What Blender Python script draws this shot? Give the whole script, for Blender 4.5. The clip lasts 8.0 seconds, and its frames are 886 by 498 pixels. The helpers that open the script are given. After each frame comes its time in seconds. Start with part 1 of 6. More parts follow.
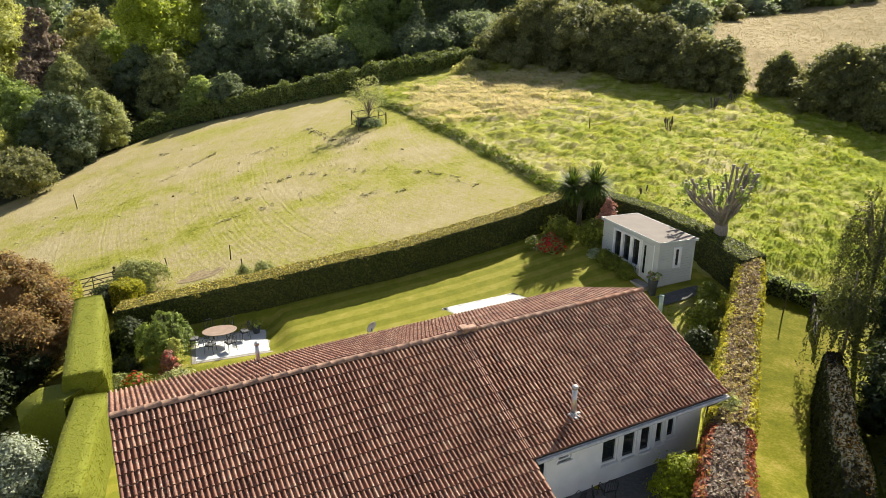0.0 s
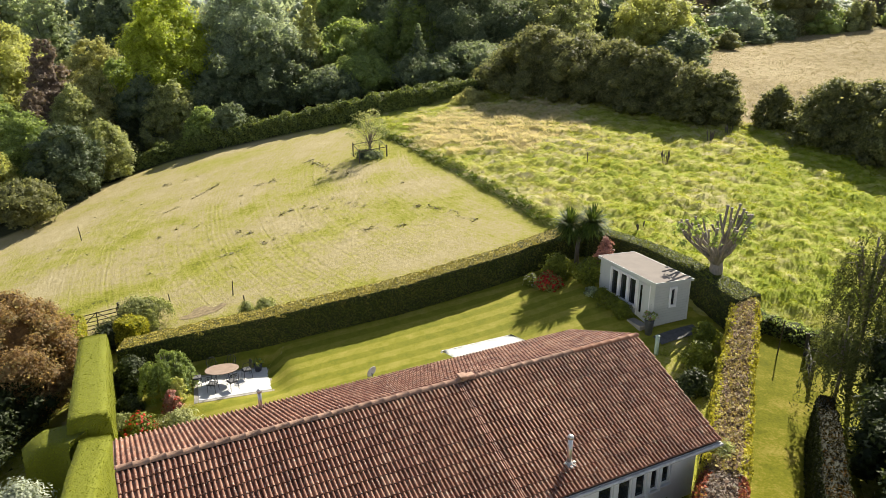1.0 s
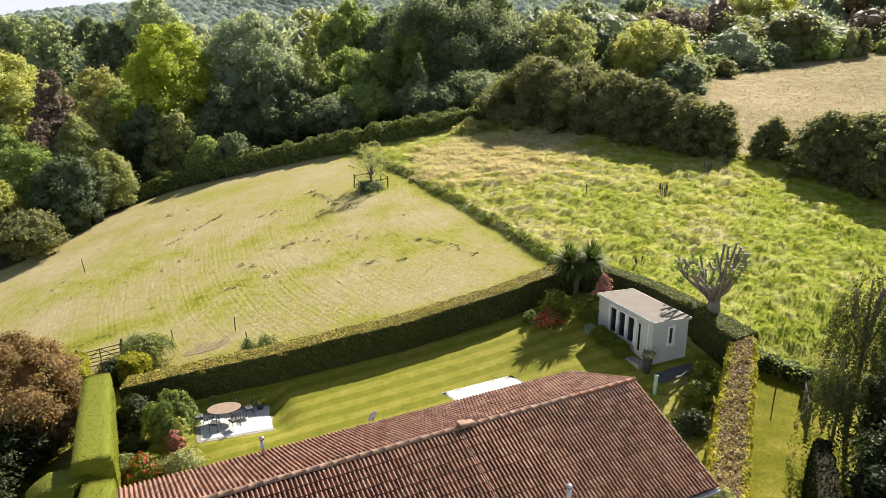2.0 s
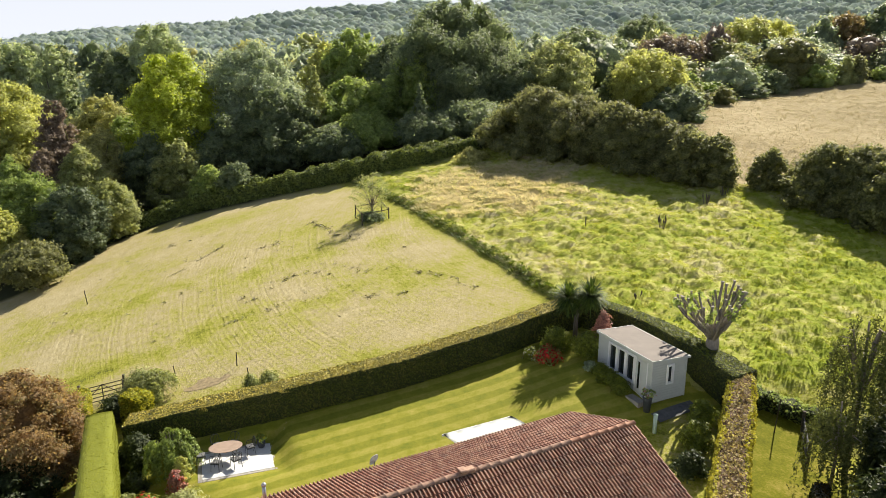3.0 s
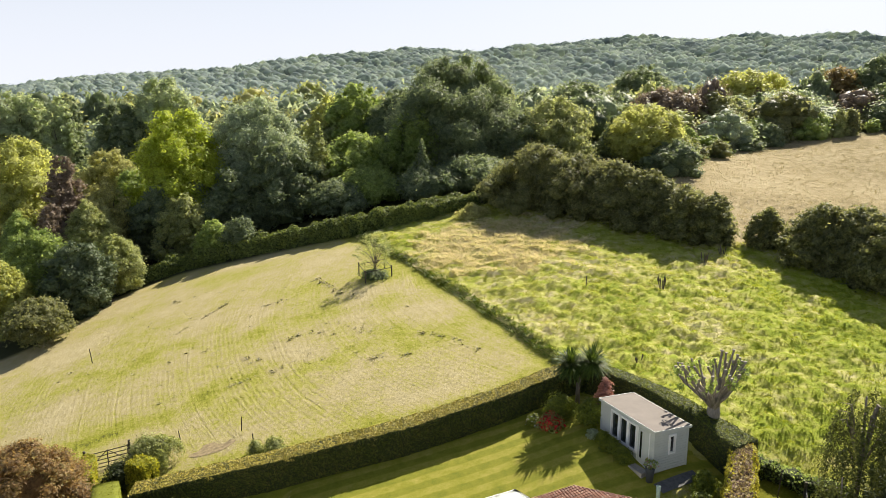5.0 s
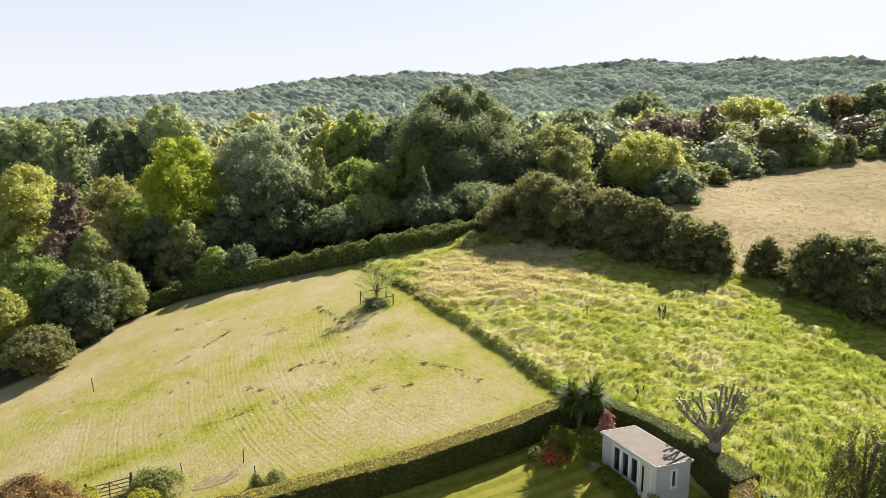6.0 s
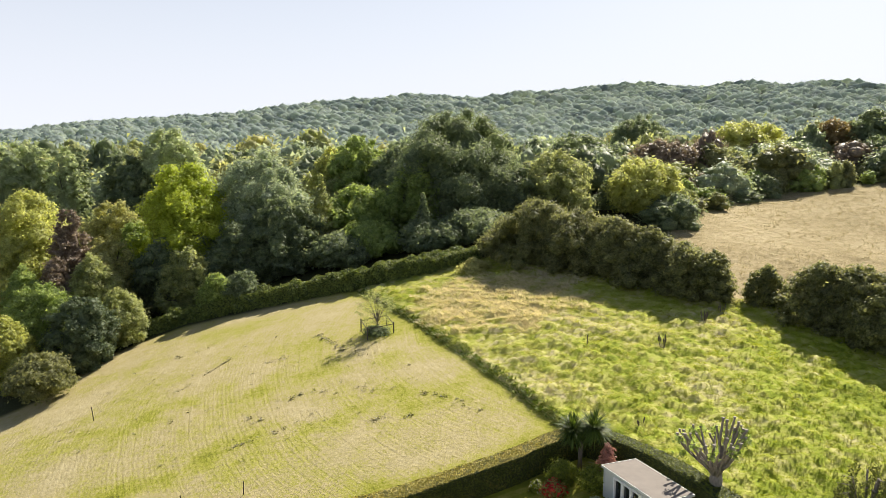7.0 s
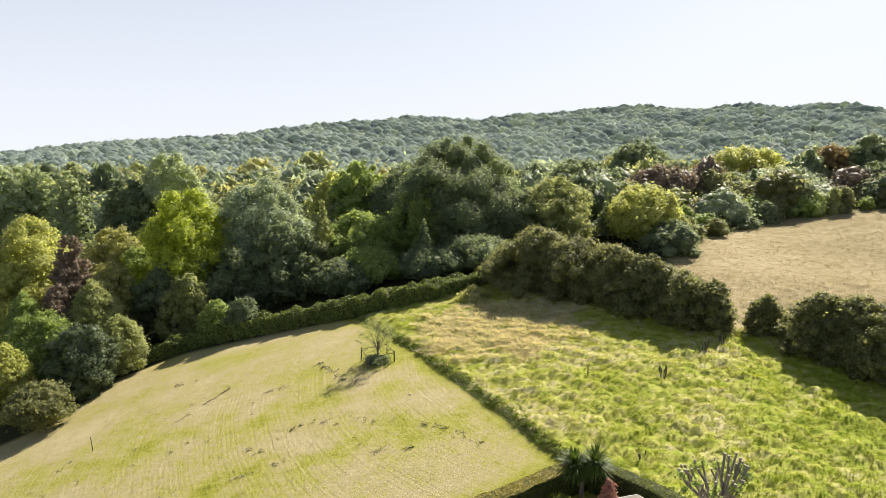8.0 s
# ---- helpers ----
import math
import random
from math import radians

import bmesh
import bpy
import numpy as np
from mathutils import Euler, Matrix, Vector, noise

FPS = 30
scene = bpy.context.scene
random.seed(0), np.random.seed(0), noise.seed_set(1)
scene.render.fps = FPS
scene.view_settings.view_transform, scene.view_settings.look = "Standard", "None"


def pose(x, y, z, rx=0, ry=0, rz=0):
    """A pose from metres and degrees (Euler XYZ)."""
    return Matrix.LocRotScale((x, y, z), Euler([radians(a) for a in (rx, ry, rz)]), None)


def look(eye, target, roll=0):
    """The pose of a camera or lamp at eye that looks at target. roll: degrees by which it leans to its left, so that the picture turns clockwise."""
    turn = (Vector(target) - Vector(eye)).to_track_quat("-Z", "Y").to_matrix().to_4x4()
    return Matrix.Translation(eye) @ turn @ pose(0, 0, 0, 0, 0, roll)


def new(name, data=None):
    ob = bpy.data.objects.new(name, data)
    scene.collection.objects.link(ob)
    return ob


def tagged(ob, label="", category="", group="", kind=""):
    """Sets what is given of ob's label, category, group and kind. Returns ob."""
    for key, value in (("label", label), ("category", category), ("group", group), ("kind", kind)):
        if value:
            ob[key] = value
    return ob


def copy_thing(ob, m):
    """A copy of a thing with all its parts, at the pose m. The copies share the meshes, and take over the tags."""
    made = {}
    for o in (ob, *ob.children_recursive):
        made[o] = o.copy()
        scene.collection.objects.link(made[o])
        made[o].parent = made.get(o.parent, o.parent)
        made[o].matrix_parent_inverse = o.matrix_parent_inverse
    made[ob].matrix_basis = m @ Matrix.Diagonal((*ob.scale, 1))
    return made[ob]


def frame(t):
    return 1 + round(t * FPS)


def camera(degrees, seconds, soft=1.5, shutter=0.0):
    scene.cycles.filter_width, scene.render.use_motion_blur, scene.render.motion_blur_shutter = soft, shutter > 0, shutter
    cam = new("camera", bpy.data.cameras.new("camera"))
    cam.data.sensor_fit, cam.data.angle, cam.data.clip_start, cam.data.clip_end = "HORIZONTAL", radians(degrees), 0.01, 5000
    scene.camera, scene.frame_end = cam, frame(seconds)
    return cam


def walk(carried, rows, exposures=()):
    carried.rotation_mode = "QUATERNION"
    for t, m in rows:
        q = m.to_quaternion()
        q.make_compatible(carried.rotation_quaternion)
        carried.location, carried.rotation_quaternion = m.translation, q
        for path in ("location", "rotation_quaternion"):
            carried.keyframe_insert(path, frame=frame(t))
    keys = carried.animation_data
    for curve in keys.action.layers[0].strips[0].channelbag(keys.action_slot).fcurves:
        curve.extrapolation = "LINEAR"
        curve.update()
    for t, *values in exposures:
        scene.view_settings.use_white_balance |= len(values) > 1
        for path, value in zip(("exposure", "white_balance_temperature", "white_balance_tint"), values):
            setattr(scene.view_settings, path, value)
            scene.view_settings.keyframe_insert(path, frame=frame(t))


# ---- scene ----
cam = camera(64.0, 8.0, soft=0.8)
PATH = [
    (0, (0.000, 0.000, 14.162), (0.000, 37.500, 0.242), 0.04),
    (0.5, (0.040, -0.131, 14.729), (0.022, 37.548, 1.302), 0.03),
    (1, (0.075, -0.222, 15.357), (0.027, 37.642, 2.461), 0.03),
    (1.5, (0.100, -0.294, 15.928), (0.030, 37.738, 3.537), -0.03),
    (3, (0.115, -0.445, 17.544), (-0.017, 38.078, 6.772), -0.14),
    (3.5, (0.064, -0.540, 18.000), (-0.056, 38.125, 7.750), -0.15),
    (4, (-0.015, -0.655, 18.461), (-0.113, 38.162, 8.804), -0.16),
    (4.5, (-0.063, -0.777, 18.869), (-0.165, 38.177, 9.779), -0.14),
    (6, (-0.248, -1.160, 20.030), (-0.358, 38.165, 12.713), -0.04),
    (6.5, (-0.268, -1.275, 20.402), (-0.371, 38.150, 13.645), -0.02),
    (7, (-0.302, -1.335, 20.775), (-0.407, 38.188, 14.617), -0.00),
    (7.5, (-0.328, -1.390, 21.161), (-0.426, 38.215, 15.557), 0.05),
    (8, (-0.372, -1.435, 21.607), (-0.475, 38.250, 16.599), 0.09),
]
walk(cam, [(t, look(eye, target, roll)) for t, eye, target, roll in PATH])

# ---- light ----
SUN_AZ, SUN_EL = radians(30), radians(38)      # azimuth from +y towards +x
to_sun = Vector((math.sin(SUN_AZ) * math.cos(SUN_EL), math.cos(SUN_AZ) * math.cos(SUN_EL), math.sin(SUN_EL)))
scene.view_settings.exposure = 1.05
world = bpy.data.worlds.new("sky")
world.use_nodes = True
scene.world = world
wn = world.node_tree.nodes
sky = wn.new("ShaderNodeTexSky")
sky.sky_type, sky.sun_disc = "NISHITA", False
sky.sun_elevation, sky.sun_rotation = SUN_EL, SUN_AZ
sky.air_density, sky.dust_density, sky.ozone_density = 1.0, 1.2, 1.3
haze = wn.new("ShaderNodeMix")              # thin bright haze over the blue
haze.data_type = "RGBA"
haze.inputs[7].default_value = (10.4, 10.8, 12.0, 1)
up = wn.new("ShaderNodeSeparateXYZ")
world.node_tree.links.new(wn.new("ShaderNodeTexCoord").outputs["Generated"], up.inputs[0])
thin = wn.new("ShaderNodeMath")                # the haze thins out upwards
thin.operation, thin.use_clamp = "SUBTRACT", True
thin.inputs[0].default_value = 1.0
world.node_tree.links.new(up.outputs[2], thin.inputs[1])
fade = wn.new("ShaderNodeMath")
fade.operation = "POWER"
fade.inputs[1].default_value = 1.8
world.node_tree.links.new(thin.outputs[0], fade.inputs[0])
ahead = wn.new("ShaderNodeVectorMath")           # and is brighter on the sun's side
ahead.operation = "DOT_PRODUCT"
ahead.inputs[1].default_value = to_sun
world.node_tree.links.new(up.inputs[0].links[0].from_socket, ahead.inputs[0])
side_of_sun = wn.new("ShaderNodeMapRange")
side_of_sun.interpolation_type = "SMOOTHSTEP"
for i, v in ((1, -0.6), (2, 0.4), (3, 0.8), (4, 1.0)):
    side_of_sun.inputs[i].default_value = v
world.node_tree.links.new(ahead.outputs["Value"], side_of_sun.inputs[0])
both = wn.new("ShaderNodeMath")
both.operation = "MULTIPLY"
world.node_tree.links.new(fade.outputs[0], both.inputs[0])
world.node_tree.links.new(side_of_sun.outputs[0], both.inputs[1])
world.node_tree.links.new(both.outputs[0], haze.inputs[0])
world.node_tree.links.new(sky.outputs[0], haze.inputs[6])
world.node_tree.links.new(haze.outputs[2], wn["Background"].inputs[0])
wn["Background"].inputs[1].default_value = 0.043
sun_data = bpy.data.lights.new("sun", "SUN")
sun_data.energy, sun_data.angle, sun_data.color = 5.0, radians(0.6), (1.0, 0.92, 0.76)
sun = new("sun", sun_data)
sun.matrix_world = look(to_sun * 100, (0, 0, 0))


# ---- materials ----
def mat(name, build):
    m = bpy.data.materials.new(name)
    m.use_nodes = True
    nt = m.node_tree
    build(nt, nt.nodes["Principled BSDF"])
    return m


def node(nt, kind, **inputs):
    n = nt.nodes.new(kind)
    for k, v in inputs.items():
        key = int(k[1:]) if k[0] == "i" and k[1:].isdigit() else k.replace("_", " ")
        if hasattr(v, "is_output"):
            nt.links.new(v, n.inputs[key])
        else:
            n.inputs[key].default_value = v
    return n


def coords(nt, kind="Object"):
    return nt.nodes.new("ShaderNodeTexCoord").outputs[kind]


def noise_of(nt, scale, detail=4.0, rough=0.6, vec=None):
    n = node(nt, "ShaderNodeTexNoise", Scale=scale, Detail=detail, Roughness=rough)
    if vec is None:
        vec = nt.nodes.new("ShaderNodeNewGeometry").outputs["Position"]
    nt.links.new(vec, n.inputs["Vector"])
    return n.outputs[0]


def ramp(nt, fac, stops):
    r = nt.nodes.new("ShaderNodeValToRGB")
    el = r.color_ramp.elements
    while len(el) < len(stops):
        el.new(0.5)
    for e, (p, c) in zip(el, stops):
        e.position, e.color = p, (*c, 1) if len(c) == 3 else c
    nt.links.new(fac, r.inputs[0])
    return r.outputs[0]


def mix(nt, fac, a, b, mode="MIX"):
    m = nt.nodes.new("ShaderNodeMix")
    m.data_type, m.blend_type = "RGBA", mode
    for i, v in ((0, fac), (6, a), (7, b)):
        if hasattr(v, "is_output"):
            nt.links.new(v, m.inputs[i])
        else:
            m.inputs[i].default_value = (*v, 1) if isinstance(v, tuple) and len(v) == 3 else v
    return m.outputs[2]


def mathn(nt, op, a, b=0.0):
    m = nt.nodes.new("ShaderNodeMath")
    m.operation = op
    for i, v in ((0, a), (1, b)):
        if hasattr(v, "is_output"):
            nt.links.new(v, m.inputs[i])
        else:
            m.inputs[i].default_value = v
    return m.outputs[0]


def bump(nt, bsdf, height, strength=0.3, distance=0.02):
    b = node(nt, "ShaderNodeBump", Strength=strength, Distance=distance, Height=height)
    nt.links.new(b.outputs[0], bsdf.inputs["Normal"])


def leaf_mat(name, dark, light, patch=1.2, trans=0.45, third=None, gloss=0.5, single=0.32, grain=5.0, shine=0.3):
    """Foliage: leaves differ one by one and in patches, and let light through."""
    def build(nt, p):
        isl = nt.nodes.new("ShaderNodeNewGeometry").outputs["Random Per Island"]
        big = noise_of(nt, 1 / patch, 3)
        f = mathn(nt, "ADD", mathn(nt, "MULTIPLY", isl, single), mathn(nt, "MULTIPLY", big, 1.05 - single))
        stops = [(0.22, dark), (0.8, light)]
        if third:
            stops = [(0.2, dark), (0.55, light), (0.85, third)]
        col = ramp(nt, f, stops)
        if grain:
            # single leaves within a spray
            bits = noise_of(nt, grain, 3, 0.75)
            col = mix(nt, 1.0, col, ramp(nt, bits, [(0.36, (0.58, 0.6, 0.6)), (0.52, (1.0, 1.0, 1.0)), (0.68, (1.4, 1.36, 1.2))]), "MULTIPLY")
            bump(nt, p, bits, 1.0, 0.35 / grain)
        nt.links.new(col, p.inputs["Base Color"])
        p.inputs["Roughness"].default_value = gloss
        p.inputs["Specular IOR Level"].default_value = shine
        t = nt.nodes.new("ShaderNodeBsdfTranslucent")
        warm = mix(nt, 1.0, col, (1.16, 1.12, 0.78), "MULTIPLY")
        nt.links.new(warm, t.inputs[0])
        ms = nt.nodes.new("ShaderNodeMixShader")
        ms.inputs[0].default_value = trans
        nt.links.new(p.outputs[0], ms.inputs[1])
        nt.links.new(t.outputs[0], ms.inputs[2])
        nt.links.new(ms.outputs[0], nt.nodes["Material Output"].inputs[0])
    return mat(name, build)


def plain(name, color, rough=0.6, metal=0.0, vary=0.12, scale=6.0, bumpy=0.0):
    def build(nt, p):
        n = noise_of(nt, scale, 5)
        lo = tuple(c * (1 - vary) for c in color)
        hi = tuple(min(1, c * (1 + vary)) for c in color)
        nt.links.new(ramp(nt, n, [(0.3, lo), (0.7, hi)]), p.inputs["Base Color"])
        p.inputs["Roughness"].default_value, p.inputs["Metallic"].default_value = rough, metal
        if bumpy:
            bump(nt, p, noise_of(nt, scale * 4, 4), bumpy, 0.02)
    return mat(name, build)


def bark_mat(name, a, b):
    def build(nt, p):
        v = node(nt, "ShaderNodeMapping", Vector=coords(nt), Scale=(5, 5, 1.2)).outputs[0]
        n = noise_of(nt, 2.5, 6, 0.7, v)
        nt.links.new(ramp(nt, n, [(0.3, a), (0.7, b)]), p.inputs["Base Color"])
        p.inputs["Roughness"].default_value = 0.9
        bump(nt, p, n, 0.7, 0.04)
    return mat(name, build)


def ground_build(nt, p):
    att = nt.nodes.new("ShaderNodeAttribute")
    att.attribute_name = "zone"
    sep = nt.nodes.new("ShaderNodeSeparateColor")
    nt.links.new(att.outputs["Color"], sep.inputs[0])
    rough, dry, wood = sep.outputs[0], sep.outputs[1], sep.outputs[2]
    pos = nt.nodes.new("ShaderNodeNewGeometry").outputs["Position"]
    # mown hay stubble: pale tan with greener swathes, streaked along the tractor's rows
    far = node(nt, "ShaderNodeVectorMath", i0=pos, i1=(22.5, 67.5, 0))
    far.operation = "DISTANCE"
    ring = mathn(nt, "ADD", far.outputs["Value"], mathn(nt, "MULTIPLY", noise_of(nt, 0.07, 2), 1.0))
    comb = nt.nodes.new("ShaderNodeCombineXYZ")
    nt.links.new(ring, comb.inputs[0])
    rows = mathn(nt, "ADD", mathn(nt, "MULTIPLY", noise_of(nt, 2.6, 3, 0.65, comb.outputs[0]), 0.6), mathn(nt, "MULTIPLY", mathn(nt, "SINE", mathn(nt, "MULTIPLY", ring, 17.0)), 0.05))
    rows = mathn(nt, "ADD", rows, 0.2)
    cross = node(nt, "ShaderNodeMapping", Vector=pos, Rotation=(0, 0, radians(-20)), Scale=(0.16, 1.0, 1.0)).outputs[0]
    rows2 = noise_of(nt, 0.75, 4, 0.65, cross)
    big = noise_of(nt, 0.11, 6, 0.68)
    fine = noise_of(nt, 7.0, 6, 0.8)
    spots = noise_of(nt, 1.7, 5, 0.7)
    f = mathn(nt, "ADD", mathn(nt, "MULTIPLY", big, 0.72), mathn(nt, "ADD", mathn(nt, "MULTIPLY", rows, 0.26), mathn(nt, "MULTIPLY", rows2, 0.08)))
    f = mathn(nt, "ADD", f, mathn(nt, "MULTIPLY", mathn(nt, "SUBTRACT", fine, 0.5), 0.7))
    f = mathn(nt, "ADD", f, mathn(nt, "MULTIPLY", mathn(nt, "SUBTRACT", spots, 0.5), 0.3))
    f = mathn(nt, "SUBTRACT", f, mathn(nt, "MULTIPLY", att.outputs["Alpha"], 0.2))
    mown = ramp(nt, f, [(0.24, (0.1, 0.1, 0.022)), (0.34, (0.235, 0.245, 0.02)), (0.45, (0.32, 0.3, 0.075)), (0.54, (0.36, 0.305, 0.15)), (0.77, (0.47, 0.4, 0.25))])
    # rough pasture
    r1, r2 = noise_of(nt, 1.0, 5, 0.62), noise_of(nt, 0.11, 3, 0.6)
    fr = mathn(nt, "ADD", mathn(nt, "MULTIPLY", r1, 0.6), mathn(nt, "MULTIPLY", r2, 0.5))
    fr = mathn(nt, "ADD", fr, mathn(nt, "MULTIPLY", att.outputs["Alpha"], 0.15))
    axes = nt.nodes.new("ShaderNodeSeparateXYZ")
    nt.links.new(pos, axes.inputs[0])
    lush = node(nt, "ShaderNodeMapRange", Value=mathn(nt, "SUBTRACT", axes.outputs[0], mathn(nt, "MULTIPLY", axes.outputs[1], 0.6)))
    for i, v in ((1, -24.0), (2, -4.0), (3, 0.0), (4, 0.06)):
        lush.inputs[i].default_value = v
    fr = mathn(nt, "SUBTRACT", fr, lush.outputs[0])
    past = ramp(nt, fr, [(0.34, (0.14, 0.19, 0.016)), (0.45, (0.26, 0.31, 0.03)), (0.55, (0.38, 0.38, 0.1)), (0.68, (0.52, 0.45, 0.27))])
    s1, s2 = noise_of(nt, 1.1, 6, 0.8), noise_of(nt, 0.05, 3)
    fs = mathn(nt, "ADD", mathn(nt, "MULTIPLY", s1, 0.6), mathn(nt, "MULTIPLY", s2, 0.4))
    straw = ramp(nt, fs, [(0.36, (0.17, 0.135, 0.06)), (0.5, (0.3, 0.24, 0.13)), (0.64, (0.42, 0.35, 0.22))])
    # wood-floor litter; its dark colour also stands in for hedge shade
    litter_shade = ramp(nt, fine, [(0.3, (0.025, 0.03, 0.012)), (0.7, (0.06, 0.065, 0.025))])
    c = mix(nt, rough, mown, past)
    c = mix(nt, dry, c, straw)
    c = mix(nt, wood, c, litter_shade)
    nt.links.new(c, p.inputs["Base Color"])
    p.inputs["Roughness"].default_value = 0.95
    p.inputs["Specular IOR Level"].default_value = 0.15
    h = mathn(nt, "ADD", fine, mathn(nt, "MULTIPLY", rows, 0.8))
    bump(nt, p, h, 0.6, 0.12)


M_ground = mat("field_ground", ground_build)


def lawn_build(nt, p):
    pos = nt.nodes.new("ShaderNodeNewGeometry").outputs["Position"]
    v = node(nt, "ShaderNodeMapping", Vector=pos, Rotation=(0, 0, radians(-17))).outputs[0]
    sx = nt.nodes.new("ShaderNodeSeparateXYZ")
    nt.links.new(v, sx.inputs[0])
    wob = mathn(nt, "MULTIPLY", mathn(nt, "SUBTRACT", noise_of(nt, 0.7, 3), 0.5), 0.22)
    ph = mathn(nt, "MULTIPLY", mathn(nt, "ADD", sx.outputs[1], wob), 2 * math.pi / 1.06)
    st = mathn(nt, "ADD", mathn(nt, "MULTIPLY", mathn(nt, "SINE", ph), 1.6), 0.5)
    st = mathn(nt, "MINIMUM", mathn(nt, "MAXIMUM", st, 0.0), 1.0)
    f = mathn(nt, "ADD", mathn(nt, "MULTIPLY", st, 0.13), mathn(nt, "MULTIPLY", noise_of(nt, 1.4, 5, 0.7), 0.5))
    f = mathn(nt, "ADD", f, mathn(nt, "MULTIPLY", noise_of(nt, 14, 4, 0.7), 0.25))
    col = ramp(nt, f, [(0.26, (0.13, 0.15, 0.01)), (0.46, (0.23, 0.225, 0.022)), (0.68, (0.37, 0.32, 0.08))])
    nt.links.new(col, p.inputs["Base Color"])
    p.inputs["Roughness"].default_value = 0.9
    p.inputs["Specular IOR Level"].default_value = 0.2
    bump(nt, p, noise_of(nt, 30, 3, 0.7), 0.5, 0.03)


M_lawn = mat("striped_lawn", lawn_build)


def plain_lawn_build(nt, p):
    f = mathn(nt, "ADD", mathn(nt, "MULTIPLY", noise_of(nt, 0.6, 5, 0.7), 0.6), mathn(nt, "MULTIPLY", noise_of(nt, 9, 4, 0.7), 0.4))
    nt.links.new(ramp(nt, f, [(0.33, (0.07, 0.085, 0.004)), (0.5, (0.145, 0.145, 0.008)), (0.68, (0.3, 0.24, 0.06))]), p.inputs["Base Color"])
    p.inputs["Roughness"].default_value = 0.92
    p.inputs["Specular IOR Level"].default_value = 0.1
    bump(nt, p, noise_of(nt, 25, 3, 0.7), 0.5, 0.03)


M_grass = mat("plain_lawn", plain_lawn_build)


def tile_build(nt, p):
    g = nt.nodes.new("ShaderNodeNewGeometry").outputs["Random Per Island"]
    o = nt.nodes.new("ShaderNodeObjectInfo").outputs["Random"]
    r = mathn(nt, "FRACT", mathn(nt, "ADD", g, o))
    n1, n2 = noise_of(nt, 9, 5, 0.7), noise_of(nt, 0.5, 3)
    f = mathn(nt, "ADD", mathn(nt, "MULTIPLY", r, 0.35), mathn(nt, "ADD", mathn(nt, "MULTIPLY", n1, 0.45), mathn(nt, "ADD", mathn(nt, "MULTIPLY", n2, 0.12), 0.08)))
    col = ramp(nt, f, [(0.28, (0.095, 0.034, 0.02)), (0.5, (0.2, 0.08, 0.047)), (0.68, (0.28, 0.135, 0.085)), (0.84, (0.4, 0.27, 0.19))])
    lich = ramp(nt, noise_of(nt, 21, 3, 0.6), [(0.605, (0, 0, 0)), (0.655, (1, 1, 1))])
    lich2 = mathn(nt, "MULTIPLY", lich, 0.9)
    col = mix(nt, lich2, col, (0.6, 0.57, 0.5))
    nt.links.new(col, p.inputs["Base Color"])
    p.inputs["Roughness"].default_value = 0.75
    bump(nt, p, n1, 0.4, 0.01)


M_tile = mat("clay_tile", tile_build)
M_ridge = plain("ridge_tile", (0.33, 0.2, 0.14), 0.8, 0, 0.45, 5, 0.5)
M_ridge_new = plain("new_ridge_tile", (0.36, 0.17, 0.1), 0.7, 0, 0.2, 7, 0.3)
M_white = plain("white_render", (0.84, 0.84, 0.83), 0.75, 0, 0.06, 2, 0.15)
M_frame = plain("white_plastic", (0.8, 0.8, 0.8), 0.35, 0, 0.03, 3)
M_shed = plain("pale_painted_boards", (0.52, 0.54, 0.52), 0.55, 0, 0.06, 1.5)
M_shedroof = plain("felt_roof", (0.17, 0.145, 0.13), 0.85, 0, 0.12, 1.2, 0.3)
M_stone = plain("pale_paving", (0.62, 0.62, 0.62), 0.7, 0, 0.1, 3, 0.2)
M_edge = plain("stone_edging", (0.3, 0.28, 0.25), 0.85, 0, 0.25, 6, 0.4)
M_steel = plain("flue_steel", (0.55, 0.55, 0.55), 0.35, 0.9, 0.1, 8)
M_lead = plain("lead_flashing", (0.45, 0.45, 0.46), 0.6, 0.3, 0.2, 8)
M_dark = plain("dark_metal", (0.03, 0.032, 0.035), 0.45, 0.4, 0.2, 8)
M_table = plain("brown_tabletop", (0.3, 0.22, 0.17), 0.45, 0, 0.15, 4)
M_cushion = plain("grey_cushion", (0.12, 0.12, 0.125), 0.9, 0, 0.08, 8)
M_awning = plain("white_canvas", (0.78, 0.8, 0.8), 0.8, 0, 0.05, 1.2)
M_post = plain("weathered_post", (0.09, 0.075, 0.06), 0.9, 0, 0.35, 9, 0.5)
M_greypole = plain("pale_green_pipe", (0.4, 0.5, 0.43), 0.5, 0, 0.08, 5)
M_soil = plain("bare_soil", (0.26, 0.2, 0.11), 0.95, 0, 0.35, 4, 0.6)
M_gravel = plain("dark_paving", (0.1, 0.1, 0.1), 0.85, 0, 0.3, 6, 0.4)
# Near black: the boundary hedge's shade is put into its body colour.
M_dark_core = plain("shade_dark_hedge_inside", (0.015, 0.018, 0.008), 0.95, 0, 0.4, 9, 0.9)
# Hedge body darkened, shade of the near face put into its colour.
M_hedge_core = plain("shaded_hedge_inside", (0.03, 0.038, 0.01), 0.95, 0, 0.5, 9, 0.9)
M_yew_core = plain("clipped_hedge_inside", (0.145, 0.16, 0.004), 0.9, 0, 0.2, 14, 0.4)
M_mixed_core = plain("mixed_hedge_inside", (0.12, 0.075, 0.05), 0.95, 0, 0.5, 9, 0.9)
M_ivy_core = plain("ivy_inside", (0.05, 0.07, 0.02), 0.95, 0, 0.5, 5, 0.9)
M_pot = plain("dark_pot", (0.05, 0.055, 0.065), 0.5, 0, 0.2, 6)
